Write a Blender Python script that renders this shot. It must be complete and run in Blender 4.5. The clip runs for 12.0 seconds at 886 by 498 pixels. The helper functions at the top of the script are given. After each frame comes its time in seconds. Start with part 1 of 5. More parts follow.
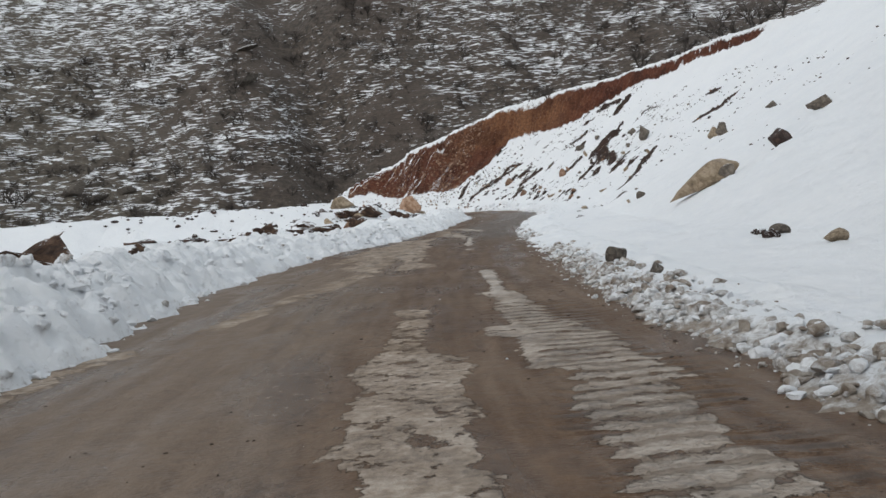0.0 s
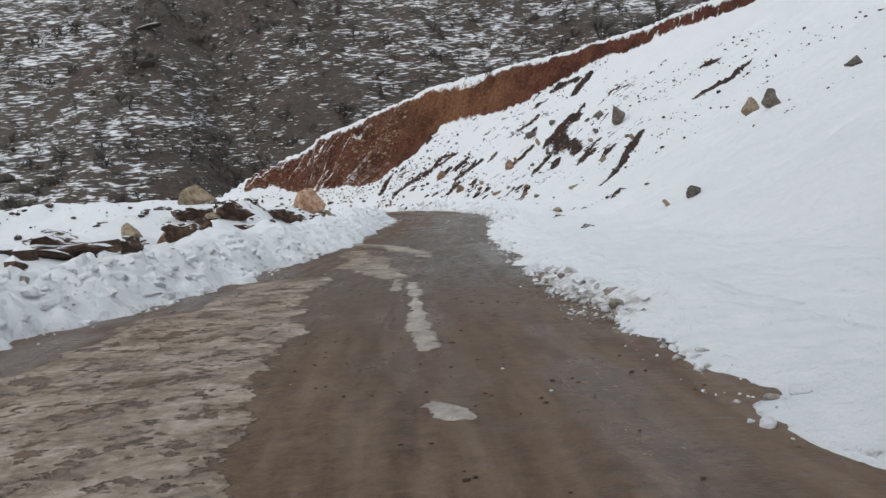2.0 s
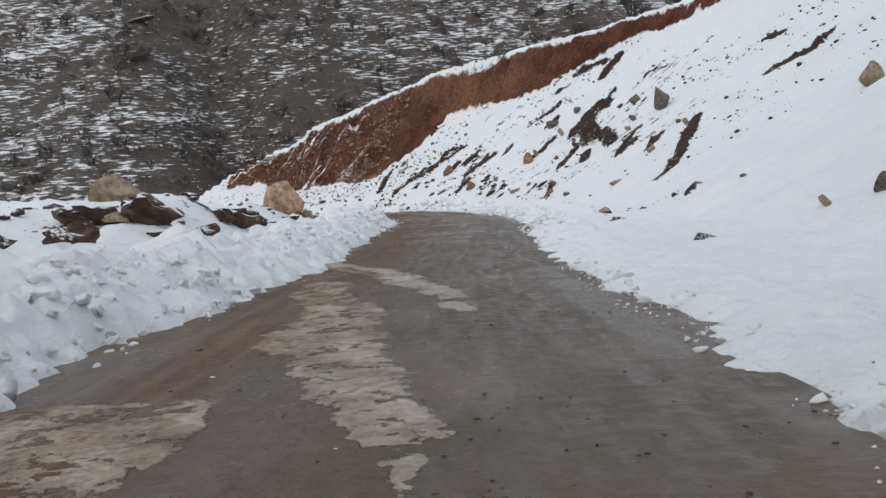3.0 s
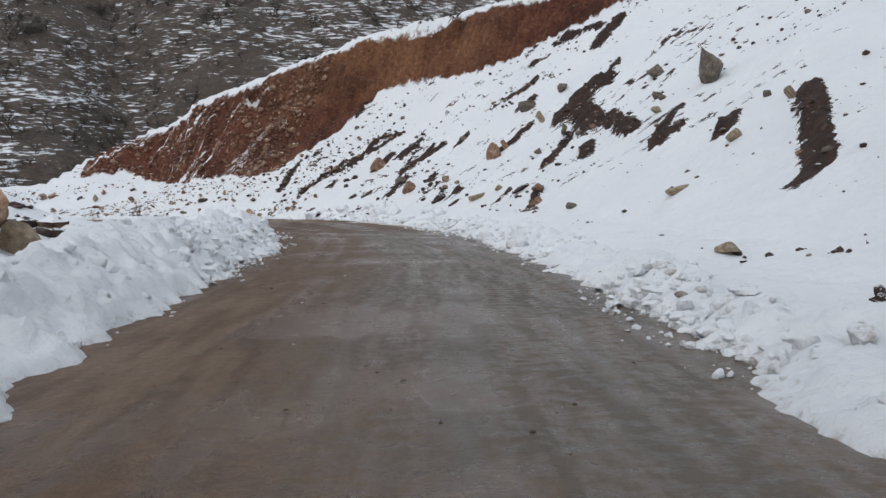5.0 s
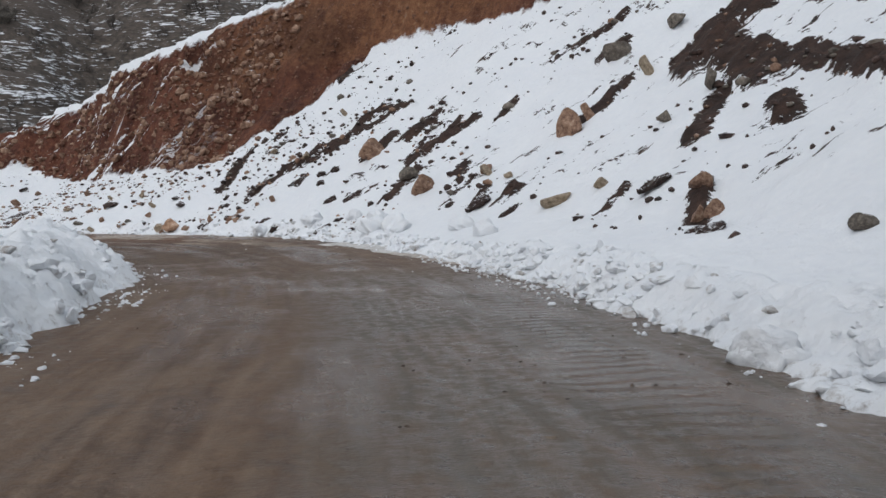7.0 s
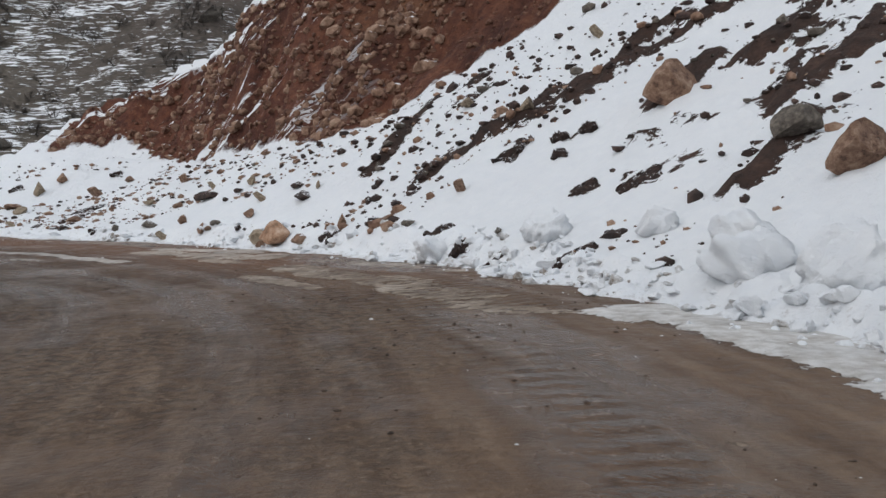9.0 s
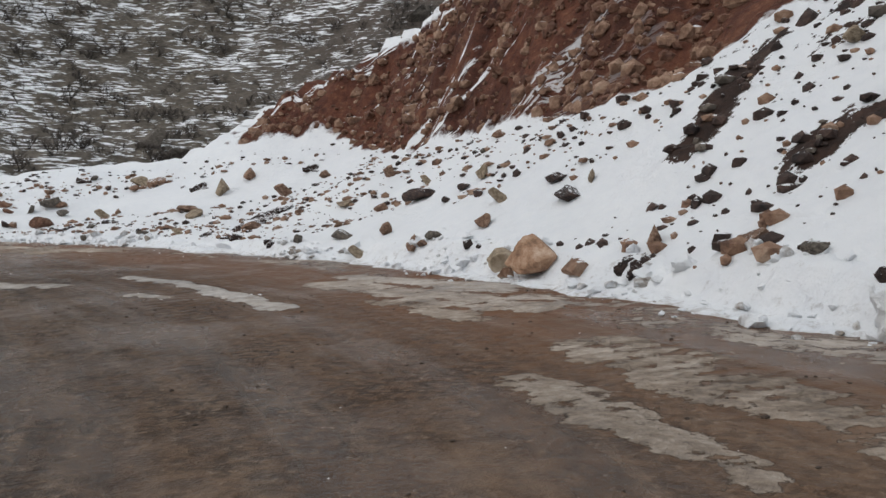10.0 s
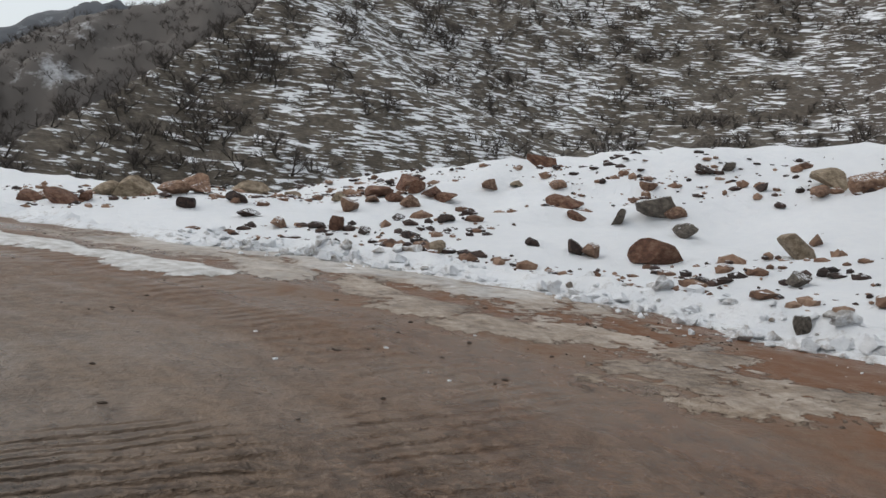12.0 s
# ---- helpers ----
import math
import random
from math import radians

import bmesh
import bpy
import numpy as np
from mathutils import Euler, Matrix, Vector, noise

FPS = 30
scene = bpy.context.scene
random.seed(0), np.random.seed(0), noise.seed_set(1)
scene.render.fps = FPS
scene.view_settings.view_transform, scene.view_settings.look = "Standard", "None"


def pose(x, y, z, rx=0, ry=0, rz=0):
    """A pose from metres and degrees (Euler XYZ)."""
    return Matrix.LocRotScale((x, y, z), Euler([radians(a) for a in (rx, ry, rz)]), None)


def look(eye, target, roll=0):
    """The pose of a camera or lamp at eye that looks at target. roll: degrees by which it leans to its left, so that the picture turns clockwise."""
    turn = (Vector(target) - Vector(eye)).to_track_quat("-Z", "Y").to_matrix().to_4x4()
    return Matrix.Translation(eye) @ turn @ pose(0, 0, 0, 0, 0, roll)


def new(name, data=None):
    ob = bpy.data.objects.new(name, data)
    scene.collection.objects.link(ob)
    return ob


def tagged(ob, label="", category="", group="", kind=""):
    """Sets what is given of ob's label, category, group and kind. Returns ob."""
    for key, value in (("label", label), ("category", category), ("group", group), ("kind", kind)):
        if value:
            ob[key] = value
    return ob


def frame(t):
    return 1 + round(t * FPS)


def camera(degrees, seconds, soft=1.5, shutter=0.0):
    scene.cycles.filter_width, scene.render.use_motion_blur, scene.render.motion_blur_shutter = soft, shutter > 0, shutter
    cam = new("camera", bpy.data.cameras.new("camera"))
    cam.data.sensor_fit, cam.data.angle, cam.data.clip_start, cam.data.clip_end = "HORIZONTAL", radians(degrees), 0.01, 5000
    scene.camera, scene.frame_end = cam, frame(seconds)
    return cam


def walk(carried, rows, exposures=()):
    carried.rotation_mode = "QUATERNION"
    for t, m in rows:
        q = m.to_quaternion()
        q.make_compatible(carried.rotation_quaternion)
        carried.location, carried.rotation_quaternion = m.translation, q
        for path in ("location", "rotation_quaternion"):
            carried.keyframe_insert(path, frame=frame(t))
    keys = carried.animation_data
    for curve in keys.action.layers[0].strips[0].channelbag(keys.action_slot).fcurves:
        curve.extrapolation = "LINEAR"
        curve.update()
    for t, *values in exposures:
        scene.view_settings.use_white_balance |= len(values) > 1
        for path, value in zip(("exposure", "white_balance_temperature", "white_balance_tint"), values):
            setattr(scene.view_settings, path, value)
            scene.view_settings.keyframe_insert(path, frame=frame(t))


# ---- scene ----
cam = camera(53.0, 12.0)
PATH = [
    (0, (3.444, -18.263, 1.372), (3.184, -16.283, 1.274), -4.9),
    (0.5, (2.785, -13.308, 1.37), (2.624, -11.317, 1.262), -4.6),
    (1, (2.196, -8.293, 1.345), (2.1, -6.299, 1.232), -4.1),
    (1.5, (1.614, -3.201, 1.363), (1.536, -1.206, 1.248), -3.6),
    (2, (1.089, 2.073, 1.356), (1.012, 4.068, 1.24), -3.7),
    (2.5, (0.588, 7.447, 1.317), (0.511, 9.442, 1.2), -3.7),
    (3, (0.101, 12.864, 1.232), (0.024, 14.86, 1.117), -3.5),
    (3.5, (-0.334, 18.233, 1.199), (-0.371, 20.23, 1.081), -3.5),
    (3.7, (-0.432, 20.349, 1.194), (-0.432, 22.345, 1.072), -3.4),
    (5.3, (-0.748, 36.917, 1.306), (-0.641, 38.912, 1.199), -0.7),
    (5.5, (-0.798, 38.979, 1.303), (-0.688, 40.973, 1.197), -0.7),
    (6, (-0.86, 44.011, 1.269), (-0.75, 46.005, 1.163), -0.7),
    (6.5, (-0.887, 48.919, 1.32), (-0.781, 50.913, 1.211), -0.7),
    (6.7, (-0.944, 50.816, 1.328), (-0.837, 52.81, 1.223), -0.7),
    (8.3, (-1.751, 65.529, 1.22), (-1.792, 67.527, 1.136), -0.1),
    (8.5, (-2.081, 67.213, 1.228), (-2.196, 69.207, 1.142), -0.3),
    (9, (-3.261, 71.185, 1.187), (-3.586, 73.156, 1.1), 0.5),
    (9.5, (-4.753, 74.93, 1.257), (-5.291, 76.854, 1.162), 0.5),
    (10, (-6.641, 78.393, 1.284), (-7.4, 80.241, 1.19), 0.5),
    (10.5, (-9.046, 81.585, 1.31), (-10.035, 83.321, 1.216), 1.2),
    (11, (-12.06, 84.46, 1.356), (-13.316, 86.013, 1.261), 1.2),
    (11.5, (-15.422, 86.874, 1.3), (-16.898, 88.218, 1.186), 2.2),
    (12, (-19.087, 88.847, 1.227), (-20.72, 89.994, 1.098), 5.7),
]
walk(cam, [(t, look(eye, target, roll)) for t, eye, target, roll in PATH],
     [(0, 0.0, 6560, 10), (2, 0.0, 6470, 10.5), (5, 0.0, 6360, 12), (8.5, 0.05, 6370, 12), (10.5, 0.09, 6690, 11.5), (12, 0.12, 6680, 11.5)])

# ---- world and light: a bright overcast winter day ----
world = bpy.data.worlds.new("sky")
scene.world = world
world.use_nodes = True
wn = world.node_tree.nodes
sky = wn.new("ShaderNodeTexSky")
sky.sky_type = 'NISHITA'
sky.sun_disc = False
sky.sun_elevation, sky.sun_rotation = radians(48), radians(225)
sky.air_density, sky.dust_density, sky.ozone_density = 1.0, 4.0, 1.0
cloud = wn.new("ShaderNodeMixRGB")
cloud.inputs[0].default_value = 0.75
cloud.inputs[2].default_value = (7.1, 7.85, 8.3, 1)
world.node_tree.links.new(sky.outputs[0], cloud.inputs[1])
world.node_tree.links.new(cloud.outputs[0], wn["Background"].inputs[0])
wn["Background"].inputs[1].default_value = 0.106
sun = new("sun", bpy.data.lights.new("sun", 'SUN'))
sun.data.energy, sun.data.angle, sun.data.color = 0.8, radians(70), (1.0, 0.985, 0.955)
sun.matrix_basis = look((-60, -20, 90), (0, 40, 0))
scene.view_settings.exposure = 0.0


# ---- numpy noise ----
def lattice(ix, iy, seed):
    h = (ix.astype(np.int64) * 374761393 + iy.astype(np.int64) * 668265263 + seed * 1274126177) & 0xFFFFFFFF
    h = ((h ^ (h >> 13)) * 1274126177) & 0xFFFFFFFF
    return ((h ^ (h >> 16)) & 0xFFFF) / 65535.0


def vnoise(x, y, seed=0):
    """Smooth value noise, -1 to 1."""
    x, y = np.asarray(x, float), np.asarray(y, float)
    ix, iy = np.floor(x), np.floor(y)
    fx, fy = x - ix, y - iy
    fx, fy = fx * fx * fx * (fx * (fx * 6 - 15) + 10), fy * fy * fy * (fy * (fy * 6 - 15) + 10)
    a, b = lattice(ix, iy, seed), lattice(ix + 1, iy, seed)
    c, d = lattice(ix, iy + 1, seed), lattice(ix + 1, iy + 1, seed)
    return 2 * ((a * (1 - fx) + b * fx) * (1 - fy) + (c * (1 - fx) + d * fx) * fy) - 1


def fbm(x, y, octaves=4, seed=0, gain=0.5):
    total, amp = 0.0, 1.0
    for o in range(octaves):
        total = total + amp * vnoise(x * 2 ** o + 17.3 * o, y * 2 ** o - 9.1 * o, seed + o)
        amp *= gain
    return total


def step(a, b, x):
    t = np.clip((x - a) / (b - a), 0, 1)
    return t * t * (3 - 2 * t)


# ---- the plan: the road's outer (hill side) and inner (valley side) edges ----
OUTER = [(8.5, -45), (6.4, -20), (4.9, -11.5), (3.9, -4.5), (2.9, 5), (2.2, 12), (1.8, 19), (1.6, 28), (1.75, 40), (2.05, 50),
         (1.75, 60), (0.8, 69), (-0.6, 75), (-2.6, 80.3), (-5.0, 84.3), (-7.6, 87), (-9.8, 88.9), (-12.8, 91), (-15.5, 92.6),
         (-19, 93.9), (-22.5, 94.7), (-26, 94.4), (-29, 93.2), (-33, 91.3), (-38, 89.5), (-46, 87), (-60, 84), (-80, 82)]
INNER = [(1.5, -45), (-0.6, -20), (-2.0, -9.4), (-3.1, -4.8), (-3.9, 3), (-4.1, 12), (-3.6, 18), (-3.2, 26), (-3.2, 31), (-3.4, 37),
         (-3.6, 48), (-3.8, 52), (-3.9, 57), (-4.5, 64), (-5.6, 71), (-8, 75.2), (-12, 78.6), (-18, 81.4), (-25, 83), (-33, 82.5),
         (-44, 79), (-60, 76), (-80, 74)]


class Edge:
    """A smooth line through the given corners; places are told by the corner's (fractional) number and the distance to its right."""

    def __init__(self, corners):
        c = np.array(corners, float)
        c = np.vstack([2 * c[0] - c[1], c, 2 * c[-1] - c[-2]])
        self.p, self.u = [], []
        for k in range(1, len(c) - 2):
            n = max(4, int(np.linalg.norm(c[k + 1] - c[k]) / 0.4))
            for j in range(n):
                t = j / n
                a, b, d, e = c[k - 1], c[k], c[k + 1], c[k + 2]
                self.p.append(0.5 * (2 * b + (d - a) * t + (2 * a - 5 * b + 4 * d - e) * t * t + (3 * b - a - 3 * d + e) * t ** 3))
                self.u.append(k - 1 + t)
        self.p, self.u = np.array(self.p), np.array(self.u)
        tang = np.gradient(self.p, axis=0)
        self.t = tang / np.linalg.norm(tang, axis=1)[:, None]
        self.n = np.stack([self.t[:, 1], -self.t[:, 0]], 1)
        self.s = np.r_[0, np.cumsum(np.linalg.norm(np.diff(self.p, axis=0), axis=1))]

    def near(self, x, y):
        x, y = np.asarray(x, float).ravel(), np.asarray(y, float).ravel()
        u, d, s = np.empty_like(x), np.empty_like(x), np.empty_like(x)
        for i in range(0, len(x), 20000):
            q = np.stack([x[i:i + 20000], y[i:i + 20000]], 1)
            k = (((q ** 2).sum(1))[:, None] - 2 * q @ self.p.T + (self.p ** 2).sum(1)[None]).argmin(1)
            off = q - self.p[k]
            along = np.clip((off * self.t[k]).sum(1), -0.5, 0.5)
            side = (off * self.n[k]).sum(1)
            d[i:i + 20000] = np.sign(side) * np.hypot(side, np.abs((off * self.t[k]).sum(1)) - np.abs(along))
            u[i:i + 20000] = self.u[k]
            s[i:i + 20000] = self.s[k] + along
        return u, d, s

    def at(self, s, d):
        """The plan place d metres to the right at s metres along."""
        px, py = np.interp(s, self.s, self.p[:, 0]), np.interp(s, self.s, self.p[:, 1])
        nx, ny = np.interp(s, self.s, self.n[:, 0]), np.interp(s, self.s, self.n[:, 1])
        return px + nx * d, py + ny * d


outer, inner = Edge(OUTER), Edge(INNER)


def table(values):
    grid = np.arange(len(values))
    return lambda u: np.interp(u, grid, values)


# the slope above the road, corner by corner of OUTER: road edge height, then distance and height of toe, middle, foot of the scar, top
Z0 = table([0] * 11 + [.04, .12, .22, .28, .3, .3, .3, .3, .3, .3, .3, .25, .2, .15, .1, .1, .1])
DT = table([5] * 9 + [4.8, 4.5, 4, 3.2, 2.5, 2, 1.9, 2, 2.2, 2.5, 3, 4, 4.5, 5, 5, 3, 3, 3, 3])
ZT = table([0.2] * 8 + [0.25, 0.35, 0.6, 0.9, 1, 1.2, 1.4, 1.5, 1.4, 1.5, 1.2, 1.1, 1.2, 0.9, 0.9, 0.8, 0.3, 0.25, 0.25, 0.25])
DM = table([13.5] * 10 + [13.5, 12.5, 11, 8, 7, 7, 7, 3.6, 4, 5.2, 7, 7, 7, 7, 5, 5, 5, 5])
ZM = table([4.3] * 8 + [4.6, 5.2, 6.5, 6.6, 6, 4.7, 4.9, 5.3, 5.6, 2.7, 2.2, 2, 2.2, 1.6, 1.4, 1, 0.42, 0.35, 0.35, 0.35])
DF = table([23.5] * 10 + [26, 26.5, 22, 17.5, 12, 11.5, 10, 4.7, 5.5, 7.3, 10, 9, 9, 9, 7, 7, 7, 7])
ZF = table([10.2] * 9 + [11, 14, 15.9, 14.8, 13, 9.4, 9, 8.3, 3.3, 3.2, 3, 3.3, 2.5, 2, 1.5, 0.5, 0.4, 0.4, 0.4])
DP = table([45] * 10 + [33, 28, 23, 19, 15, 12.8, 12.5, 11.5, 9.2, 10.3, 13.3, 12, 12, 13, 10, 10, 10, 10])
ZP = table([24] * 10 + [18.5, 17.3, 16.7, 15.4, 14.6, 13.8, 13.4, 12.1, 10.4, 9.2, 7.1, 3, 2.4, 1.7, 0.5, 0.4, 0.4, 0.4])
# the mound beside the inner edge, corner by corner of INNER
MOUND = table([.5, .5, .6, .6, .6, .7, .7, .7, 1.0, 1.6, 1.0, .8, .6, .5, .4, .3, .3, .3, .3, .3, .3, .3, .3])
FALL = table([1, 1, 1, 1, 1, 1, .9, .7, .45, .3, .2, .2, .15, .1, .1, .1, .1, .1, .1, .1, .1, .1, .1])


def ramp(d, *knots):
    """Straight lines through (distance, height) knots that differ from place to place."""
    z = np.array(knots[0][1] + 0 * d)
    for (d0, z0), (d1, z1) in zip(knots, knots[1:]):
        z = np.where(d > d0, z0 + (z1 - z0) * np.clip((d - d0) / np.maximum(d1 - d0, 0.05), 0, 1), z)
    return z


def slope_height(u, d):
    back = np.where(u < 10.5, 0.2, -0.5)
    top = ZP(u)
    z = ramp(d, (0 * d, Z0(u)), (DT(u), ZT(u)), (DM(u), ZM(u)), (DF(u), ZF(u)), (DP(u), top))
    over = np.maximum(d - DP(u) - 1.0, 0)
    return np.maximum(z + back * over, -24 + 0 * z)


def mound_height(u, d):
    m = MOUND(u)
    z = ramp(d, (0 * d, 0 * d), (2.5 + 0 * d, 0.35 + 0 * d), (4.5 + 0 * d, m), (7.8 + 0 * d, m * 0.95), (12 + 0 * d, 0.3 - 1.2 * FALL(u)),
             (30 + 0 * d, -1.0 - 14 * FALL(u)), (80 + 0 * d, -4 - 22 * FALL(u)))
    return z


def road_height(x, y, uo, do):
    z = Z0(uo) * np.clip(1 + do / 6.0, 0, 1)
    return z + 0.018 * fbm(x * 0.6, y * 0.25, 3, 5) + 0.006 * fbm(x * 3, y * 1.5, 2, 9)


def survey(x, y):
    uo, do, so = outer.near(x, y)
    ui, di, si = inner.near(x, y)
    return uo, do, so, ui, -di, si


def ground_height(x, y, full=None):
    uo, do, so, ui, di, si = full or survey(x, y)
    x, y = np.asarray(x, float).ravel(), np.asarray(y, float).ravel()
    zr = Z0(uo) * np.clip(1 + do / 6.0, 0, 1)
    zs, zm = slope_height(uo, do), mound_height(ui, di)
    rough = 0.16 * fbm(x * 0.35, y * 0.35, 4, 21) + 0.075 * fbm(x * 1.2, y * 1.2, 3, 31) - 0.05 * step(0.35, 0.8, fbm(x * 1.9, y * 1.5, 2, 33))
    scar = scar_depth(uo, do)
    rough = rough + step(-0.2, 0.6, scar) * (0.45 * fbm(x * 0.7, y * 0.7, 4, 41) + 0.1 * fbm(x * 2.5, y * 2.5, 2, 43))
    out = zs + rough * step(0.3, 4, do) - 0.3 * (1 - step(0.1, 0.8, do))
    bare = step(0.35, 0.8, exposed(x, y))
    out = out + bare * (0.22 * fbm(x * 1.3, y * 1.3, 3, 45) + 0.10)
    inn = zm + rough * 1.3 * step(0.3, 3, di) - 0.3 * (1 - step(0.1, 0.8, di))
    inn = inn + knoll(x, y)
    return np.where(do > 0, out, np.where(di > 0, inn, zr - 0.3))


def knoll(x, y):
    """The snowy knoll inside the bend."""
    t = np.clip((x + 20) / -30.0, 0, 1)
    axis = 73 - 11 * t
    top = (2.3 + 0.9 * t) * step(-13, -22, x)
    return top * np.exp(-((y - axis) / 4.2) ** 2)


FOOT_AT = [0, 9, 10, 11, 12, 13, 14, 15, 15.6, 15.72, 16, 16.33, 16.56, 16.85, 17.3, 18.1, 18.5, 19.1, 20, 21, 23, 27]
FOOT_FAR = [23.5, 23.5, 26, 26.5, 22, 17.5, 12, 11.5, 10.8, 8.0, 6.9, 5.7, 4.8, 4.0, 4.7, 5.7, 6.3, 6.9, 10, 9, 9, 7]


def scar_depth(u, d):
    """How many metres a place lies inside the bare red face."""
    ends = np.minimum((u - 11.3) * 2.5, (20.6 - u) * 2.2)
    return np.minimum(np.minimum(d - np.interp(u, FOOT_AT, FOOT_FAR) - 0.9 * step(19.5, 20.5, u), DP(u) - 0.22 - d), np.clip(ends, -3, 3))


# dark outcrops: plan place, width and height
OUTCROPS_A = [(7.3, -0.1, 0.18, 0.11), (7.39, -0.94, 0.17, 0.1), (5.02, 43.66, 0.32, 0.23), (4.69, 30.96, 0.3, 0.15), (2.24, 49.15, 0.57, 0.23), (4.46, 69.43, 0.46, 0.46)]
OUTCROPS_B = [(4.73, 73.23, 0.48, 0.25), (2, 77.17, 0.54, 0.4), (1.32, 78.93, 0.47, 0.47), (-3.43, 85.81, 0.33, 0.12), (-2.58, 85.1, 0.46, 0.11), (-8.42, 88.58, 0.31, 0.14), (-4.77, 88.59, 0.49, 0.19)]
OUTCROPS_C = [(-5.31, 85.59, 0.27, 0.15), (-4.54, 84.38, 0.42, 0.14), (-3.51, 83.25, 0.4, 0.11), (-5.82, 86.47, 0.3, 0.1), (-3.32, 88.17, 0.2, 0.1), (-3.86, 88.24, 0.2, 0.1), (-3.83, 87.51, 0.19, 0.1), (-19.04, 97.33, 0.88, 0.26), (-24.37, 101.46, 0.48, 0.42), (-20.6, 101.96, 0.45, 0.24), (-16.77, 93.85, 0.19, 0.09), (-18.19, 94.63, 0.18, 0.09), (-18.91, 95.96, 0.51, 0.17)]
OUTCROPS = OUTCROPS_A + OUTCROPS_B + OUTCROPS_C


# bare earth and shattered rock on the slope: half width and the line it lies along
EARTH_A = [(0.19, [(11.3, 82.1), (10.6, 81.5)]), (0.46, [(10.3, 81.1), (9.6, 81.7), (9.0, 81.4), (8.8, 79.6), (8.6, 76.1)]), (0.32, [(9.4, 76.0), (9.4, 73.7), (9.3, 71.5)]), (0.27, [(8.1, 81.5), (7.6, 79.7)]),
           (0.22, [(7.6, 76.8), (6.0, 74.5)]), (0.24, [(7.9, 74.0), (7.6, 72.7)]), (0.20, [(6.5, 82.3), (5.6, 81.6), (4.6, 81.5)]), (0.21, [(7.5, 86.3), (6.6, 86.5), (6.1, 86.8)]),
           (0.22, [(7.0, 84.6), (6.3, 84.6)]), (0.14, [(8.6, 88.3), (7.5, 88.3)]), (0.24, [(10.6, 69.4), (9.9, 68.7), (9.1, 67.4)]), (0.18, [(5.2, 71.6), (4.7, 70.2)])]
EARTH_B = [(0.17, [(-0.8, 90.9), (-2.4, 90.5), (-3.9, 89.9), (-4.8, 89.8)]), (0.19, [(-5.7, 89.8), (-6.7, 89.7)]), (0.26, [(-1.2, 88.3), (-2.0, 87.7)]), (0.16, [(0.7, 88.5), (-0.5, 87.5)]),
           (0.22, [(1.9, 86.6), (-0.4, 85.6)]), (0.10, [(4.4, 74.2), (3.6, 73.6)]), (0.20, [(-7.3, 93.3), (-8.2, 91.1)]), (0.15, [(3.4, 86.2), (2.7, 85.5)]),
           (0.14, [(-3.4, 89.9), (-5.2, 90.0)]), (0.14, [(-0.4, 90.7), (-1.7, 91.4), (-2.4, 91.2), (-3.0, 90.1)]), (0.15, [(-3.0, 90.0), (-4.0, 90.8), (-4.9, 89.9), (-5.7, 89.7), (-6.3, 89.6), (-6.7, 89.4)]), (0.15, [(0.5, 87.9), (-0.4, 87.4)])]
EARTH_C = [(0.09, [(0.9, 87.4), (0.2, 87.2)]), (0.10, [(0.5, 86.5), (0.0, 86.6)]), (0.08, [(-0.0, 86.3), (-0.7, 86.0)]), (0.08, [(-0.6, 87.8), (-0.8, 87.7)]),
           (0.07, [(0.5, 88.9), (0.2, 88.9)]), (0.06, [(-2.0, 86.8), (-1.4, 86.1)]), (0.08, [(-2.7, 86.5), (-2.1, 86.2)]), (0.07, [(-5.0, 89.1), (-4.5, 88.8)]),
           (0.10, [(-6.6, 92.3), (-5.6, 92.3)]), (0.28, [(19.2, 60.9), (18.0, 59.5), (17.0, 60.4), (15.9, 60.3)]), (0.25, [(19.2, 67.6), (18.5, 68.6)]), (0.29, [(12.2, 61.4), (11.1, 58.6), (9.3, 54.5), (8.8, 54.3)])]
EARTH_D = [(0.28, [(10.8, 64.1), (10.0, 62.8)]), (0.30, [(9.9, 67.2), (9.1, 66.7)]), (0.33, [(11.4, 87.6), (9.5, 89.1)]), (0.37, [(12.4, 86.6), (11.2, 85.9)]),
           (0.12, [(8.4, 46.2), (7.7, 45.3)]), (0.19, [(-1.4, 83.3), (-0.9, 83.6), (-0.3, 84.5)]), (0.12, [(0.9, 82.6), (1.4, 83.3)]), (0.07, [(0.4, 80.2), (1.0, 80.9), (1.5, 81.5)]),
           (0.09, [(1.2, 79.0), (1.7, 79.9)]), (0.11, [(1.8, 78.3), (2.3, 78.5), (2.5, 78.0)]), (0.12, [(1.0, 86.4), (1.5, 87.2)]), (0.12, [(-0.7, 87.8), (0.3, 88.3)])]
EARTH_E = [(0.08, [(-0.5, 85.8), (0.2, 86.6)]), (0.05, [(-2.1, 85.6), (-1.5, 85.0)]), (0.05, [(-3.0, 85.7), (-2.0, 84.9)]), (0.11, [(-0.4, 83.6), (-0.9, 83.6)]),
           (0.11, [(1.3, 82.9), (1.0, 81.8)]), (0.09, [(2.5, 78.0), (2.1, 78.0)])]
EARTH = EARTH_A + EARTH_B + EARTH_C + EARTH_D + EARTH_E


def line_distance(x, y, line):
    far = np.full(x.shape, 99.0)
    for (ax, ay), (bx, by) in zip(line, line[1:]):
        dx, dy = bx - ax, by - ay
        t = np.clip(((x - ax) * dx + (y - ay) * dy) / (dx * dx + dy * dy), 0, 1)
        far = np.minimum(far, np.hypot(x - ax - t * dx, y - ay - t * dy))
    return far


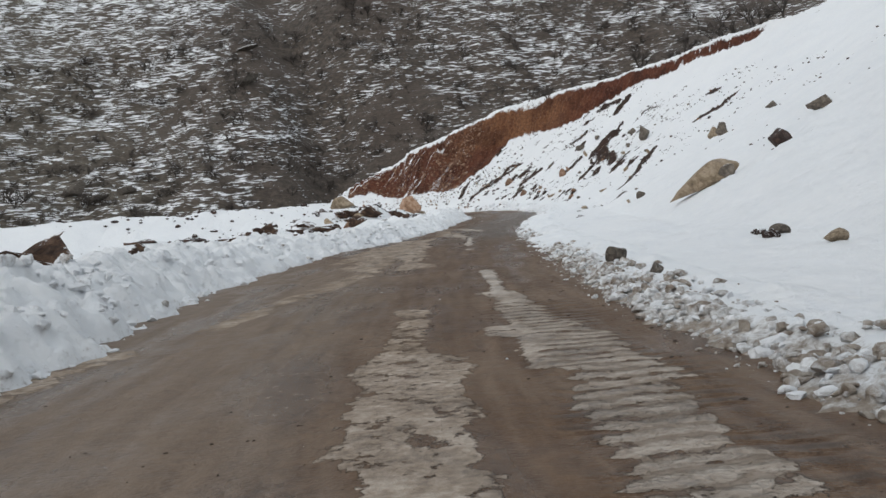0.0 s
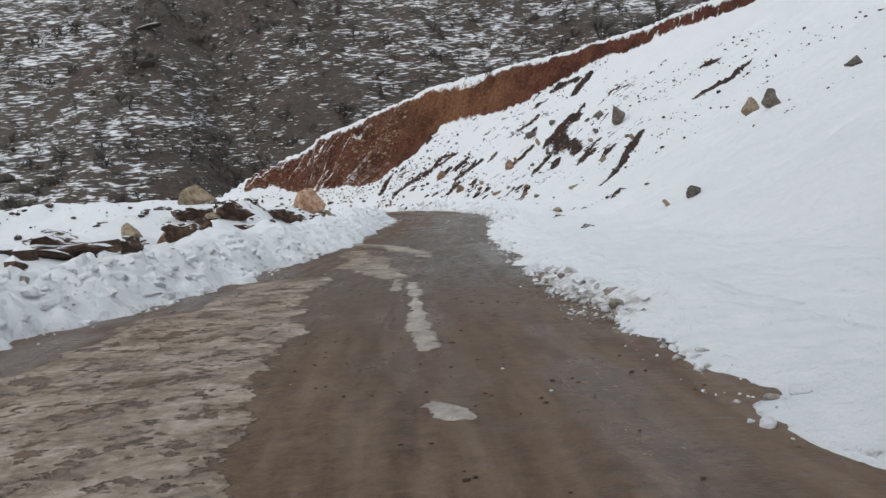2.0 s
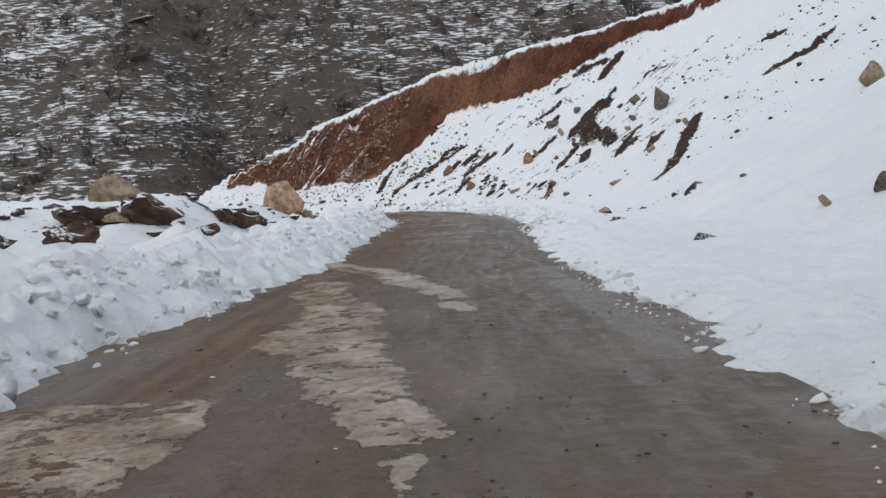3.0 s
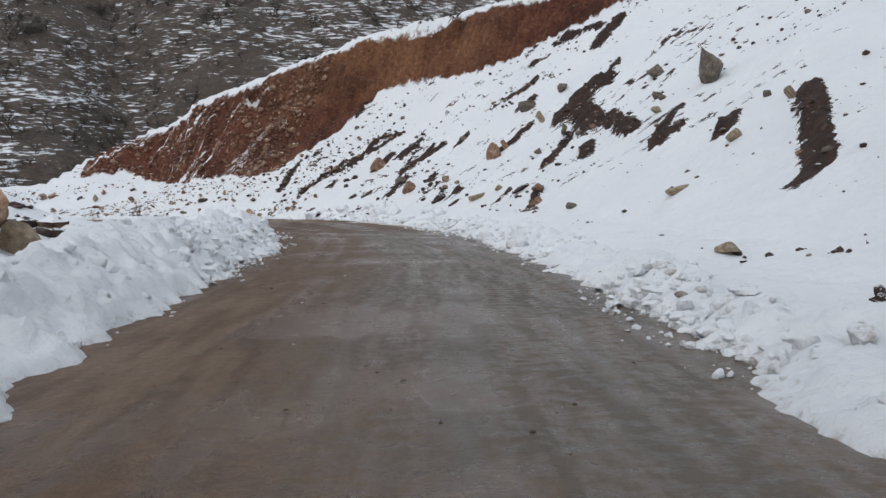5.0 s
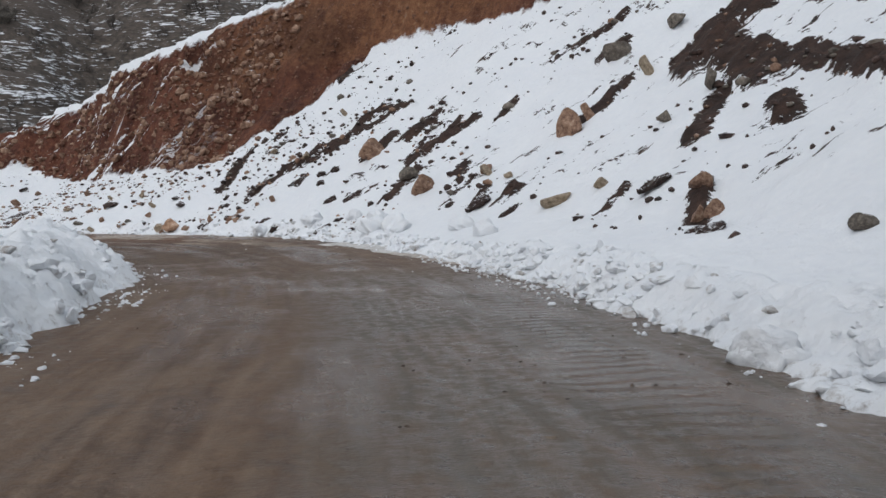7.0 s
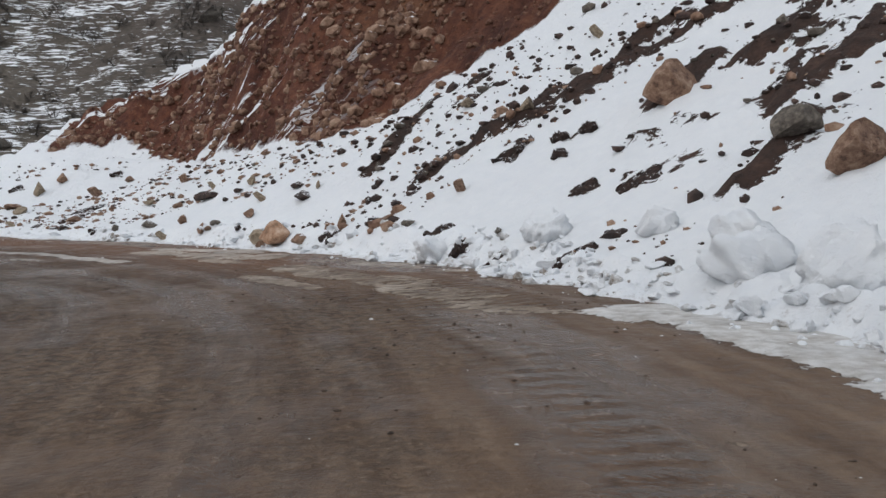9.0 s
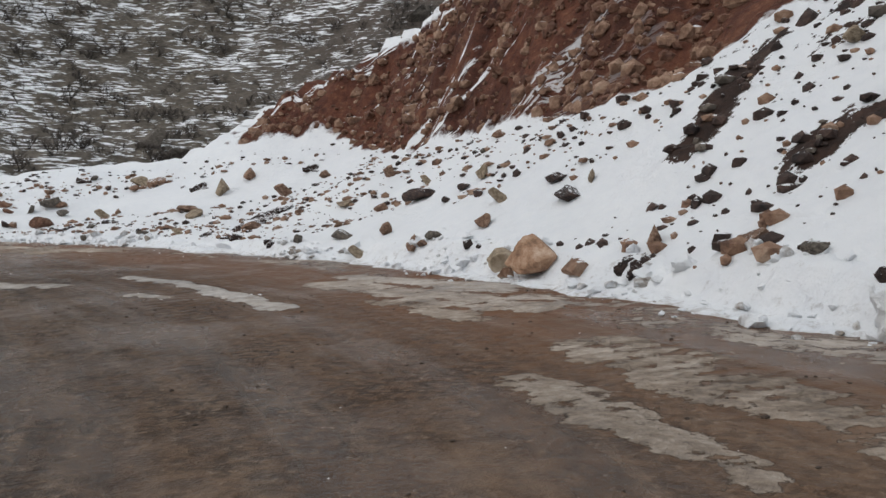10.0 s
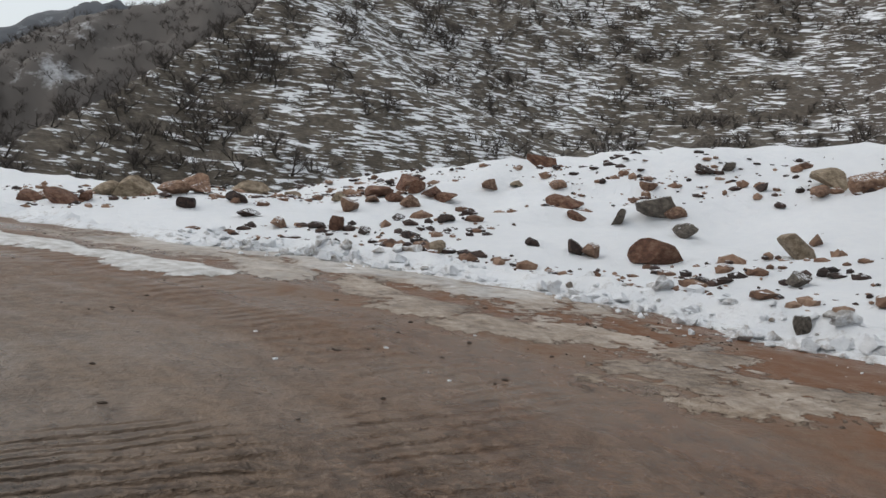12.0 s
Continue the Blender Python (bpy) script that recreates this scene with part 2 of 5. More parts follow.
def exposed(x, y):
    """How far a place lies inside bare earth: over 0.5 inside, with blurred edges."""
    field = np.zeros_like(x)
    for half, line in EARTH:
        far = line_distance(x, y, line)
        field = np.maximum(field, np.clip(0.5 + 0.5 * (1.5 * half - far) / max(half, 0.25), 0, 0.8))
    return field


# ---- materials ----
def material(name):
    m = bpy.data.materials.new(name)
    m.use_nodes = True
    nt = m.node_tree
    return m, nt, nt.nodes["Principled BSDF"]


def node(nt, kind, **values):
    n = nt.nodes.new("ShaderNode" + kind)
    for key, v in values.items():
        n.inputs[key.replace("_", " ")].default_value = v
    return n


def noise_node(nt, scale, detail=6, rough=0.55, stretch=(1, 1, 1), turn=(0, 0, 0), source="Object"):
    co = nt.nodes.new("ShaderNodeTexCoord")
    mp = nt.nodes.new("ShaderNodeMapping")
    mp.inputs["Scale"].default_value = stretch
    mp.inputs["Rotation"].default_value = turn
    n = node(nt, "TexNoise", Scale=scale, Detail=detail, Roughness=rough)
    nt.links.new(co.outputs[source], mp.inputs[0])
    nt.links.new(mp.outputs[0], n.inputs["Vector"])
    return n.outputs["Fac"]


def ramp_node(nt, fac, stops):
    r = nt.nodes.new("ShaderNodeValToRGB")
    while len(r.color_ramp.elements) < len(stops):
        r.color_ramp.elements.new(0.5)
    for e, (p, c) in zip(r.color_ramp.elements, stops):
        e.position, e.color = p, ((*c, 1) if len(c) == 3 else c) if isinstance(c, tuple) else (c, c, c, 1)
    nt.links.new(fac, r.inputs[0])
    return r.outputs[0]


def mix_node(nt, fac, a, b, kind="MIX"):
    m = nt.nodes.new("ShaderNodeMixRGB")
    m.blend_type = kind
    for k, v in ((0, fac), (1, a), (2, b)):
        if isinstance(v, (int, float)):
            m.inputs[k].default_value = v if k == 0 else (v, v, v, 1)
        elif isinstance(v, tuple):
            m.inputs[k].default_value = (*v, 1)
        else:
            nt.links.new(v, m.inputs[k])
    return m.outputs[0]


def math_node(nt, kind, a, b=0.0, c=0.0):
    m = nt.nodes.new("ShaderNodeMath")
    m.operation = kind
    for k, v in enumerate((a, b, c)):
        if isinstance(v, (int, float)):
            m.inputs[k].default_value = v
        else:
            nt.links.new(v, m.inputs[k])
    return m.outputs[0]


def attribute(nt, name):
    a = nt.nodes.new("ShaderNodeAttribute")
    a.attribute_name = name
    return a.outputs["Fac"]


def bump_node(nt, height, strength, distance, before=None):
    b = node(nt, "Bump", Strength=strength, Distance=distance)
    nt.links.new(height, b.inputs["Height"])
    if before is not None:
        nt.links.new(before, b.inputs["Normal"])
    return b.outputs[0]


SNOW = [(0.3, (.78, .80, .83)), (0.7, (.86, .87, .88))]
SOIL = [(0.34, (.012, .008, .007)), (0.5, (.038, .023, .018)), (0.7, (.11, .07, .052))]
MAROON = [(0.34, (.009, .006, .005)), (0.46, (.028, .016, .012)), (0.58, (.062, .033, .023)), (0.72, (.14, .083, .058))]
RED = [(0.34, (.018, .006, .004)), (0.45, (.075, .023, .013)), (0.56, (.145, .052, .028)), (0.70, (.30, .165, .10))]
OCHRE = [(0.34, (.04, .014, .007)), (0.45, (.125, .049, .022)), (0.56, (.21, .098, .046)), (0.70, (.38, .25, .15))]


def finish(nt, bsdf, colour, rough, normal=None):
    for value, key in ((colour, "Base Color"), (rough, "Roughness"), (normal, "Normal")):
        if value is None:
            continue
        if isinstance(value, (int, float)):
            bsdf.inputs[key].default_value = value
        elif isinstance(value, tuple):
            bsdf.inputs[key].default_value = (*value, 1)
        else:
            nt.links.new(value, bsdf.inputs[key])


def slope_noise(nt, across, down, shear, detail, rough):
    """Noise that runs in streaks down the slope, leaning back along the road."""
    along, up = attribute(nt, "along"), attribute(nt, "uphill")
    c = nt.nodes.new("ShaderNodeCombineXYZ")
    nt.links.new(math_node(nt, 'MULTIPLY', math_node(nt, 'ADD', along, math_node(nt, 'MULTIPLY', up, shear)), across), c.inputs[0])
    nt.links.new(math_node(nt, 'MULTIPLY', up, down), c.inputs[1])
    n = node(nt, "TexNoise", Scale=1.0, Detail=detail, Roughness=rough)
    nt.links.new(c.outputs[0], n.inputs["Vector"])
    return n.outputs["Fac"]


def stripes(nt, gap):
    """Bars across the road, as a lugged tyre presses them, 0 to 1."""
    along, up = attribute(nt, "along"), attribute(nt, "uphill")
    wave = math_node(nt, 'ADD', math_node(nt, 'MULTIPLY', along, 6.2832 / gap), math_node(nt, 'MULTIPLY', noise_node(nt, 1.1, 6, 0.65), 13.0))
    return math_node(nt, 'ADD', math_node(nt, 'MULTIPLY', math_node(nt, 'SINE', wave, 0.0), 0.5), 0.5)


def snow_ground():
    m, nt, b = material("snow_over_soil")
    fine, broad = noise_node(nt, 5, 8), noise_node(nt, 0.35, 4)
    snow = ramp_node(nt, mix_node(nt, 0.5, fine, broad), SNOW)
    soil = ramp_node(nt, noise_node(nt, 3.5, 8, 0.7), SOIL)
    ribs = mix_node(nt, 0.35, noise_node(nt, 3.2, 12, 0.8), slope_noise(nt, 1.6, 0.3, 0.1, 8, 0.7))
    stain = ramp_node(nt, noise_node(nt, 0.3, 6, 0.65), [(0.46, 0.0), (0.6, 0.75)])
    red = mix_node(nt, attribute(nt, "ochre"), ramp_node(nt, ribs, RED), ramp_node(nt, ribs, OCHRE))
    red = mix_node(nt, stain, red, mix_node(nt, 1.0, red, (.42, .36, .36), "MULTIPLY"))
    # bare patches lie in streaks that run down the fall of the slope
    streak = slope_noise(nt, 1.3, 0.6, 0.28, 8, 0.7)
    rocky = attribute(nt, "rocky")
    patch = math_node(nt, 'ADD', streak, math_node(nt, 'MULTIPLY', rocky, 0.17))
    patch = math_node(nt, 'ADD', patch, math_node(nt, 'MULTIPLY', math_node(nt, 'SUBTRACT', noise_node(nt, 0.16, 3), 0.5), 0.4))
    patch = math_node(nt, 'ADD', patch, math_node(nt, 'MULTIPLY', math_node(nt, 'SUBTRACT', noise_node(nt, 2.2, 8, 0.75), 0.5), 0.4))
    patch = ramp_node(nt, patch, [(0.735, 0.0), (0.743, 1.0)])
    laid = math_node(nt, 'ADD', attribute(nt, "exposed"), math_node(nt, 'MULTIPLY', math_node(nt, 'SUBTRACT', noise_node(nt, 3.2, 8, 0.74), 0.5), 1.1))
    laid = math_node(nt, 'ADD', laid, math_node(nt, 'MULTIPLY', math_node(nt, 'SUBTRACT', slope_noise(nt, 4.5, 1.5, 0.28, 6, 0.7), 0.5), 1.0))
    laid = ramp_node(nt, laid, [(0.5, 0.0), (0.52, 1.0)])
    scar = attribute(nt, "scar")
    ragged = math_node(nt, 'ADD', scar, math_node(nt, 'MULTIPLY', math_node(nt, 'SUBTRACT', noise_node(nt, 0.9, 8, 0.72), 0.5), 1.0))
    scar_mask = ramp_node(nt, ragged, [(0.0, 0.0), (0.12, 1.0)])
    snowy = ramp_node(nt, slope_noise(nt, 0.8, 0.25, 1.5, 7, 0.72), [(0.565, 0.0), (0.58, 1.0)])
    scar_mask = mix_node(nt, math_node(nt, 'MULTIPLY', snowy, attribute(nt, "dusted")), scar_mask, 0.0)
    colour = mix_node(nt, patch, snow, soil)
    colour = mix_node(nt, laid, colour, ramp_node(nt, ribs, MAROON))
    colour = mix_node(nt, scar_mask, colour, red)
    bare = math_node(nt, 'MAXIMUM', math_node(nt, 'MAXIMUM', patch, laid), scar_mask)
    lumps = noise_node(nt, 2.2, 8, 0.65)
    n1 = bump_node(nt, lumps, 0.6, 0.16)
    n2 = bump_node(nt, noise_node(nt, 4.5, 8, 0.75), 0.6, 0.25, n1)
    finish(nt, b, colour, math_node(nt, 'ADD', 0.62, math_node(nt, 'MULTIPLY', bare, 0.25)), n2)
    b.inputs["Specular IOR Level"].default_value = 0.3
    return m


def hill_ground():
    m, nt, b = material("dusted_hillside")
    # thin snow lies on the treads of countless small terraces
    warp = noise_node(nt, 0.03, 4)
    lean = (radians(4), radians(23), 0)
    tread = noise_node(nt, 1.0, 6, 0.62, (0.17, 0.17, 1.15), lean)
    thin = noise_node(nt, 1.0, 5, 0.6, (0.34, 0.34, 2.5), lean)
    cover, side = noise_node(nt, 0.02, 5, 0.6), noise_node(nt, 0.11, 5, 0.6)
    amount = mix_node(nt, 0.58, tread, thin)
    amount = math_node(nt, 'ADD', amount, math_node(nt, 'MULTIPLY', math_node(nt, 'SUBTRACT', cover, 0.5), 0.22))
    amount = math_node(nt, 'ADD', amount, math_node(nt, 'MULTIPLY', math_node(nt, 'SUBTRACT', side, 0.5), 0.3))
    amount = math_node(nt, 'SUBTRACT', amount, math_node(nt, 'MULTIPLY', attribute(nt, "bare"), 0.075))
    mask = ramp_node(nt, amount, [(0.538, 0.0), (0.563, 0.8), (0.59, 1.0)])
    earth = ramp_node(nt, noise_node(nt, 0.5, 8, 0.7), [(0.3, (.020, .015, .012)), (0.5, (.060, .046, .036)), (0.72, (.135, .106, .084))])
    earth = mix_node(nt, ramp_node(nt, warp, [(0.45, 0.0), (0.62, 0.6)]), earth, (.070, .050, .039))
    grass = ramp_node(nt, noise_node(nt, 0.6, 8, 0.7), [(0.34, (.035, .029, .022)), (0.5, (.085, .070, .052)), (0.66, (.17, .142, .107))])
    earth = mix_node(nt, math_node(nt, 'MULTIPLY', attribute(nt, "grassy"), 0.75), earth, grass)
    finish(nt, b, mix_node(nt, mask, earth, (.78, .79, .81)), 0.9, bump_node(nt, mix_node(nt, 0.4, tread, thin), 0.8, 1.2))
    return m


def road_mud():
    m, nt, b = material("wet_muddy_road")
    fine, grit, broad = noise_node(nt, 6, 7, 0.62), noise_node(nt, 30, 4, 0.6), noise_node(nt, 0.45, 5)
    # wheel tracks and drag marks run along the road
    track = slope_noise(nt, 0.07, 1.3, 0.0, 5, 0.55)
    drag = slope_noise(nt, 0.5, 5.0, 0.0, 6, 0.6)
    lugs, lug = stripes(nt, 0.27), attribute(nt, "lugged")
    tone = mix_node(nt, 0.45, mix_node(nt, 0.4, fine, grit), mix_node(nt, 0.5, track, drag))
    mud = ramp_node(nt, tone, [(0.36, (.043, .026, .016)), (0.47, (.092, .057, .037)), (0.56, (.133, .087, .058)), (0.68, (.21, .147, .103))])
    # thin paler silt dries in films over the mud
    film = ramp_node(nt, mix_node(nt, 0.45, broad, drag), [(0.47, 0.0), (0.60, 0.45)])
    mud = mix_node(nt, film, mud, (.20, .145, .104))
    # paler colour: tan on the first stretch, a grey sheen painted in past the bend
    sheen_tan = math_node(nt, 'MULTIPLY', attribute(nt, "sheen_and_tan"), ramp_node(nt, tone, [(0.40, 0.3), (0.52, 0.75)]))
    mud = mix_node(nt, sheen_tan, mud, (.21, .163, .126))
    red = attribute(nt, "redness")
    mud = mix_node(nt, math_node(nt, 'MULTIPLY', red, ramp_node(nt, mix_node(nt, 0.5, broad, fine), [(0.40, 0.2), (0.58, 0.9)])), mud, (.155, .072, .037))
    # chewed gravelly mud: pits between clods coloured darker
    chewed = math_node(nt, 'MULTIPLY', attribute(nt, "chewed"), ramp_node(nt, noise_node(nt, 0.45, 4), [(0.36, 0.2), (0.54, 1.0)]))
    lump = noise_node(nt, 10, 5, 0.68)
    pits = ramp_node(nt, lump, [(0.45, 1.0), (0.53, 0.0)])
    mud = mix_node(nt, math_node(nt, 'MULTIPLY', chewed, math_node(nt, 'MULTIPLY', pits, 0.7)), mud, (.022, .016, .012))
    clod = ramp_node(nt, noise_node(nt, 20, 4, 0.65), [(0.60, 0.0), (0.66, 1.0)])
    mud = mix_node(nt, math_node(nt, 'MULTIPLY', chewed, math_node(nt, 'MULTIPLY', clod, 0.8)), mud, (.27, .205, .155))
    # soaked hill side mud: darker, with its grey sheen put into the colour
    soaked = attribute(nt, "soaked")
    bare = math_node(nt, 'MULTIPLY', soaked, ramp_node(nt, mix_node(nt, 0.5, broad, drag), [(0.42, 0.05), (0.57, 0.7)]))
    mud = mix_node(nt, bare, mud, ramp_node(nt, fine, [(0.35, (.030, .028, .023)), (0.65, (.080, .072, .058))]))
    # slush: sharp torn edges, holes worn through it, bars pressed by lugged tyres
    torn = mix_node(nt, 0.4, noise_node(nt, 2.6, 7, 0.68), noise_node(nt, 8, 5, 0.65))
    bars = math_node(nt, 'MULTIPLY', lug, math_node(nt, 'SUBTRACT', lugs, 0.5))
    edge = math_node(nt, 'ADD', attribute(nt, "slush"), math_node(nt, 'MULTIPLY', math_node(nt, 'SUBTRACT', torn, 0.5), 1.5))
    edge = math_node(nt, 'ADD', edge, math_node(nt, 'MULTIPLY', bars, 0.15))
    mask = ramp_node(nt, edge, [(0.50, 0.0), (0.53, 1.0)])
    grimy = mix_node(nt, 0.5, noise_node(nt, 11, 7, 0.7), noise_node(nt, 1.6, 4))
    dirty = ramp_node(nt, grimy, [(0.38, (.12, .083, .056)), (0.5, (.28, .212, .155)), (0.62, (.46, .38, .31))])
    dirty = mix_node(nt, attribute(nt, "clean"), dirty, ramp_node(nt, fine, [(0.32, (.42, .40, .375)), (0.6, (.74, .74, .735))]))
    dirty = mix_node(nt, math_node(nt, 'MULTIPLY', lug, ramp_node(nt, lugs, [(0.10, 0.55), (0.40, 0.0)])), dirty, (.15, .108, .076))
    colour = mix_node(nt, mask, mud, dirty)
    puddle = ramp_node(nt, mix_node(nt, 0.5, track, broad), [(0.43, 1.0), (0.52, 0.0)])
    puddle = math_node(nt, 'MAXIMUM', puddle, math_node(nt, 'MULTIPLY', soaked, ramp_node(nt, mix_node(nt, 0.5, drag, fine), [(0.43, 0.9), (0.55, 0.15)])))
    wet = mix_node(nt, math_node(nt, 'MULTIPLY', puddle, 0.85), ramp_node(nt, fine, [(0.35, 0.36), (0.65, 0.6)]), 0.22)
    wet = mix_node(nt, mask, wet, 0.7)
    gloss = math_node(nt, 'ADD', 0.06, math_node(nt, 'MULTIPLY', math_node(nt, 'MULTIPLY', puddle, math_node(nt, 'ADD', 0.2, soaked)), 0.36))
    nt.links.new(gloss, b.inputs["Specular IOR Level"])
    n1 = bump_node(nt, grit, 0.5, 0.015)
    n2 = bump_node(nt, fine, 0.5, 0.05, n1)
    n3 = bump_node(nt, math_node(nt, 'MULTIPLY', lump, chewed), 0.9, 0.09, n2)
    n3 = bump_node(nt, math_node(nt, 'MULTIPLY', math_node(nt, 'MULTIPLY', lugs, lug), ramp_node(nt, noise_node(nt, 1.3, 5, 0.7), [(0.38, 0.2), (0.55, 1.0)])), 0.9, 0.09, n3)
    n4 = bump_node(nt, math_node(nt, 'MULTIPLY', mask, math_node(nt, 'ADD', 0.3, math_node(nt, 'MULTIPLY', grimy, 1.6))), 0.9, 0.06, n3)
    finish(nt, b, colour, wet, n4)
    return m


def bank_snow():
    m, nt, b = material("ploughed_snow")
    dirt = attribute(nt, "dirt")
    speck = noise_node(nt, 7, 9, 0.75)
    grime = ramp_node(nt, math_node(nt, 'ADD', math_node(nt, 'MULTIPLY', dirt, 0.42), speck), [(0.66, 0.0), (0.9, 1.0)])
    snow = ramp_node(nt, noise_node(nt, 2.5, 7), SNOW)
    colour = mix_node(nt, grime, snow, ramp_node(nt, noise_node(nt, 12, 6), [(0.35, (.19, .145, .11)), (0.7, (.42, .375, .325))]))
    n1 = bump_node(nt, noise_node(nt, 7, 9, 0.72), 0.8, 0.12)
    finish(nt, b, colour, 0.6, n1)
    b.inputs["Specular IOR Level"].default_value = 0.3
    return m


def rock_surface(name, dark, mid, light, snowcap=0.0):
    m, nt, b = material(name)
    info = nt.nodes.new("ShaderNodeObjectInfo")
    grain = noise_node(nt, 3.2, 10, 0.72)
    stone = ramp_node(nt, grain, [(0.35, dark), (0.5, mid), (0.66, light)])
    tint = mix_node(nt, math_node(nt, 'MULTIPLY', info.outputs["Random"], 0.4), stone, mix_node(nt, 1.0, stone, (.55, .5, .48), "MULTIPLY"))
    n1 = bump_node(nt, grain, 0.7, 0.06)
    n2 = bump_node(nt, noise_node(nt, 16, 7, 0.75), 0.8, 0.035, n1)
    if snowcap:
        geo = nt.nodes.new("ShaderNodeNewGeometry")
        sep = nt.nodes.new("ShaderNodeSeparateXYZ")
        nt.links.new(geo.outputs["Normal"], sep.inputs[0])
        cap = math_node(nt, 'ADD', sep.outputs["Z"], math_node(nt, 'MULTIPLY', math_node(nt, 'SUBTRACT', noise_node(nt, 7, 7, 0.65), 0.5), 1.1))
        tint = mix_node(nt, ramp_node(nt, cap, [(1.0 - snowcap, 0.0), (1.08 - snowcap, 1.0)]), tint, (.8, .81, .83))
    finish(nt, b, tint, 0.85, n2)
    return m


def plain_rough(name, stops, scale, rough=0.9):
    m, nt, b = material(name)
    g = noise_node(nt, scale, 8, 0.7)
    finish(nt, b, ramp_node(nt, g, stops), rough, bump_node(nt, g, 0.5, 0.03))
    return m


M_GROUND, M_HILL, M_ROAD, M_BANK = snow_ground(), hill_ground(), road_mud(), bank_snow()
M_TAN = rock_surface("tan_limestone", (.13, .095, .06), (.32, .245, .165), (.50, .41, .31))
M_ORANGE = rock_surface("orange_limestone", (.08, .040, .026), (.26, .148, .094), (.45, .315, .225), 0.04)
M_PALE = rock_surface("pale_orange_boulder", (.14, .07, .04), (.42, .25, .155), (.66, .50, .38))
M_GREY = rock_surface("grey_limestone", (.055, .044, .035), (.135, .112, .09), (.27, .23, .19), 0.06)
M_SCAR = rock_surface("red_earth_stones", (.07, .027, .016), (.17, .078, .046), (.31, .19, .125))
M_DARK = rock_surface("dark_red_soil_rock", (.014, .009, .008), (.046, .026, .020), (.12, .070, .054), 0.1)
M_EARTH = rock_surface("red_brown_earth", (.016, .009, .006), (.065, .034, .020), (.17, .10, .062), 0.34)
M_DARK_MUD = plain_rough("mud_crumbs", [(0.35, (.018, .011, .007)), (0.65, (.075, .05, .034))], 30)
M_BARK = plain_rough("bare_branches", [(0.3, (.022, .018, .016)), (0.7, (.072, .059, .051))], 1.5)
M_TWIG = plain_rough("fine_twigs", [(0.3, (.040, .033, .029)), (0.7, (.110, .091, .080))], 0.8)


# ---- building helpers ----
def grid_mesh(name, xs, ys, heights, keep=None):
    """A sheet over a grid of plan places; heights in the grid's order."""
    nx, ny = len(xs), len(ys)
    gx, gy = np.meshgrid(xs, ys)
    return sheet(name, np.stack([gx.ravel(), gy.ravel(), heights], 1), nx, ny, keep)


def sheet(name, co, nx, ny, keep=None):
    idx = np.arange(nx * ny).reshape(ny, nx)
    quads = np.stack([idx[:-1, :-1], idx[:-1, 1:], idx[1:, 1:], idx[1:, :-1]], -1).reshape(-1, 4)
    if keep is not None:
        quads = quads[keep[quads].all(1)]
        used = np.unique(quads)
        back = np.full(nx * ny, -1)
        back[used] = np.arange(len(used))
        co, quads = co[used], back[quads]
    else:
        used = np.arange(nx * ny)
    me = bpy.data.meshes.new(name)
    me.vertices.add(len(co))
    me.vertices.foreach_set("co", co.astype(np.float32).ravel())
    me.loops.add(quads.size)
    me.loops.foreach_set("vertex_index", quads.astype(np.int32).ravel())
    me.polygons.add(len(quads))
    me.polygons.foreach_set("loop_start", np.arange(0, quads.size, 4, dtype=np.int32))
    me.polygons.foreach_set("use_smooth", np.ones(len(quads), bool))
    me.update(calc_edges=True)
    return me, used


def mark(me, name, values):
    a = me.attributes.new(name, 'FLOAT', 'POINT')
    a.data.foreach_set("value", np.asarray(values, np.float32))


def place(name, me, mat, label="", category="", group="", kind="", parent=None):
    ob = new(name, me)
    me.materials.clear()
    me.materials.append(mat)
    tagged(ob, label, category, group, kind)
    if parent is not None:
        ob.parent = parent
    return ob


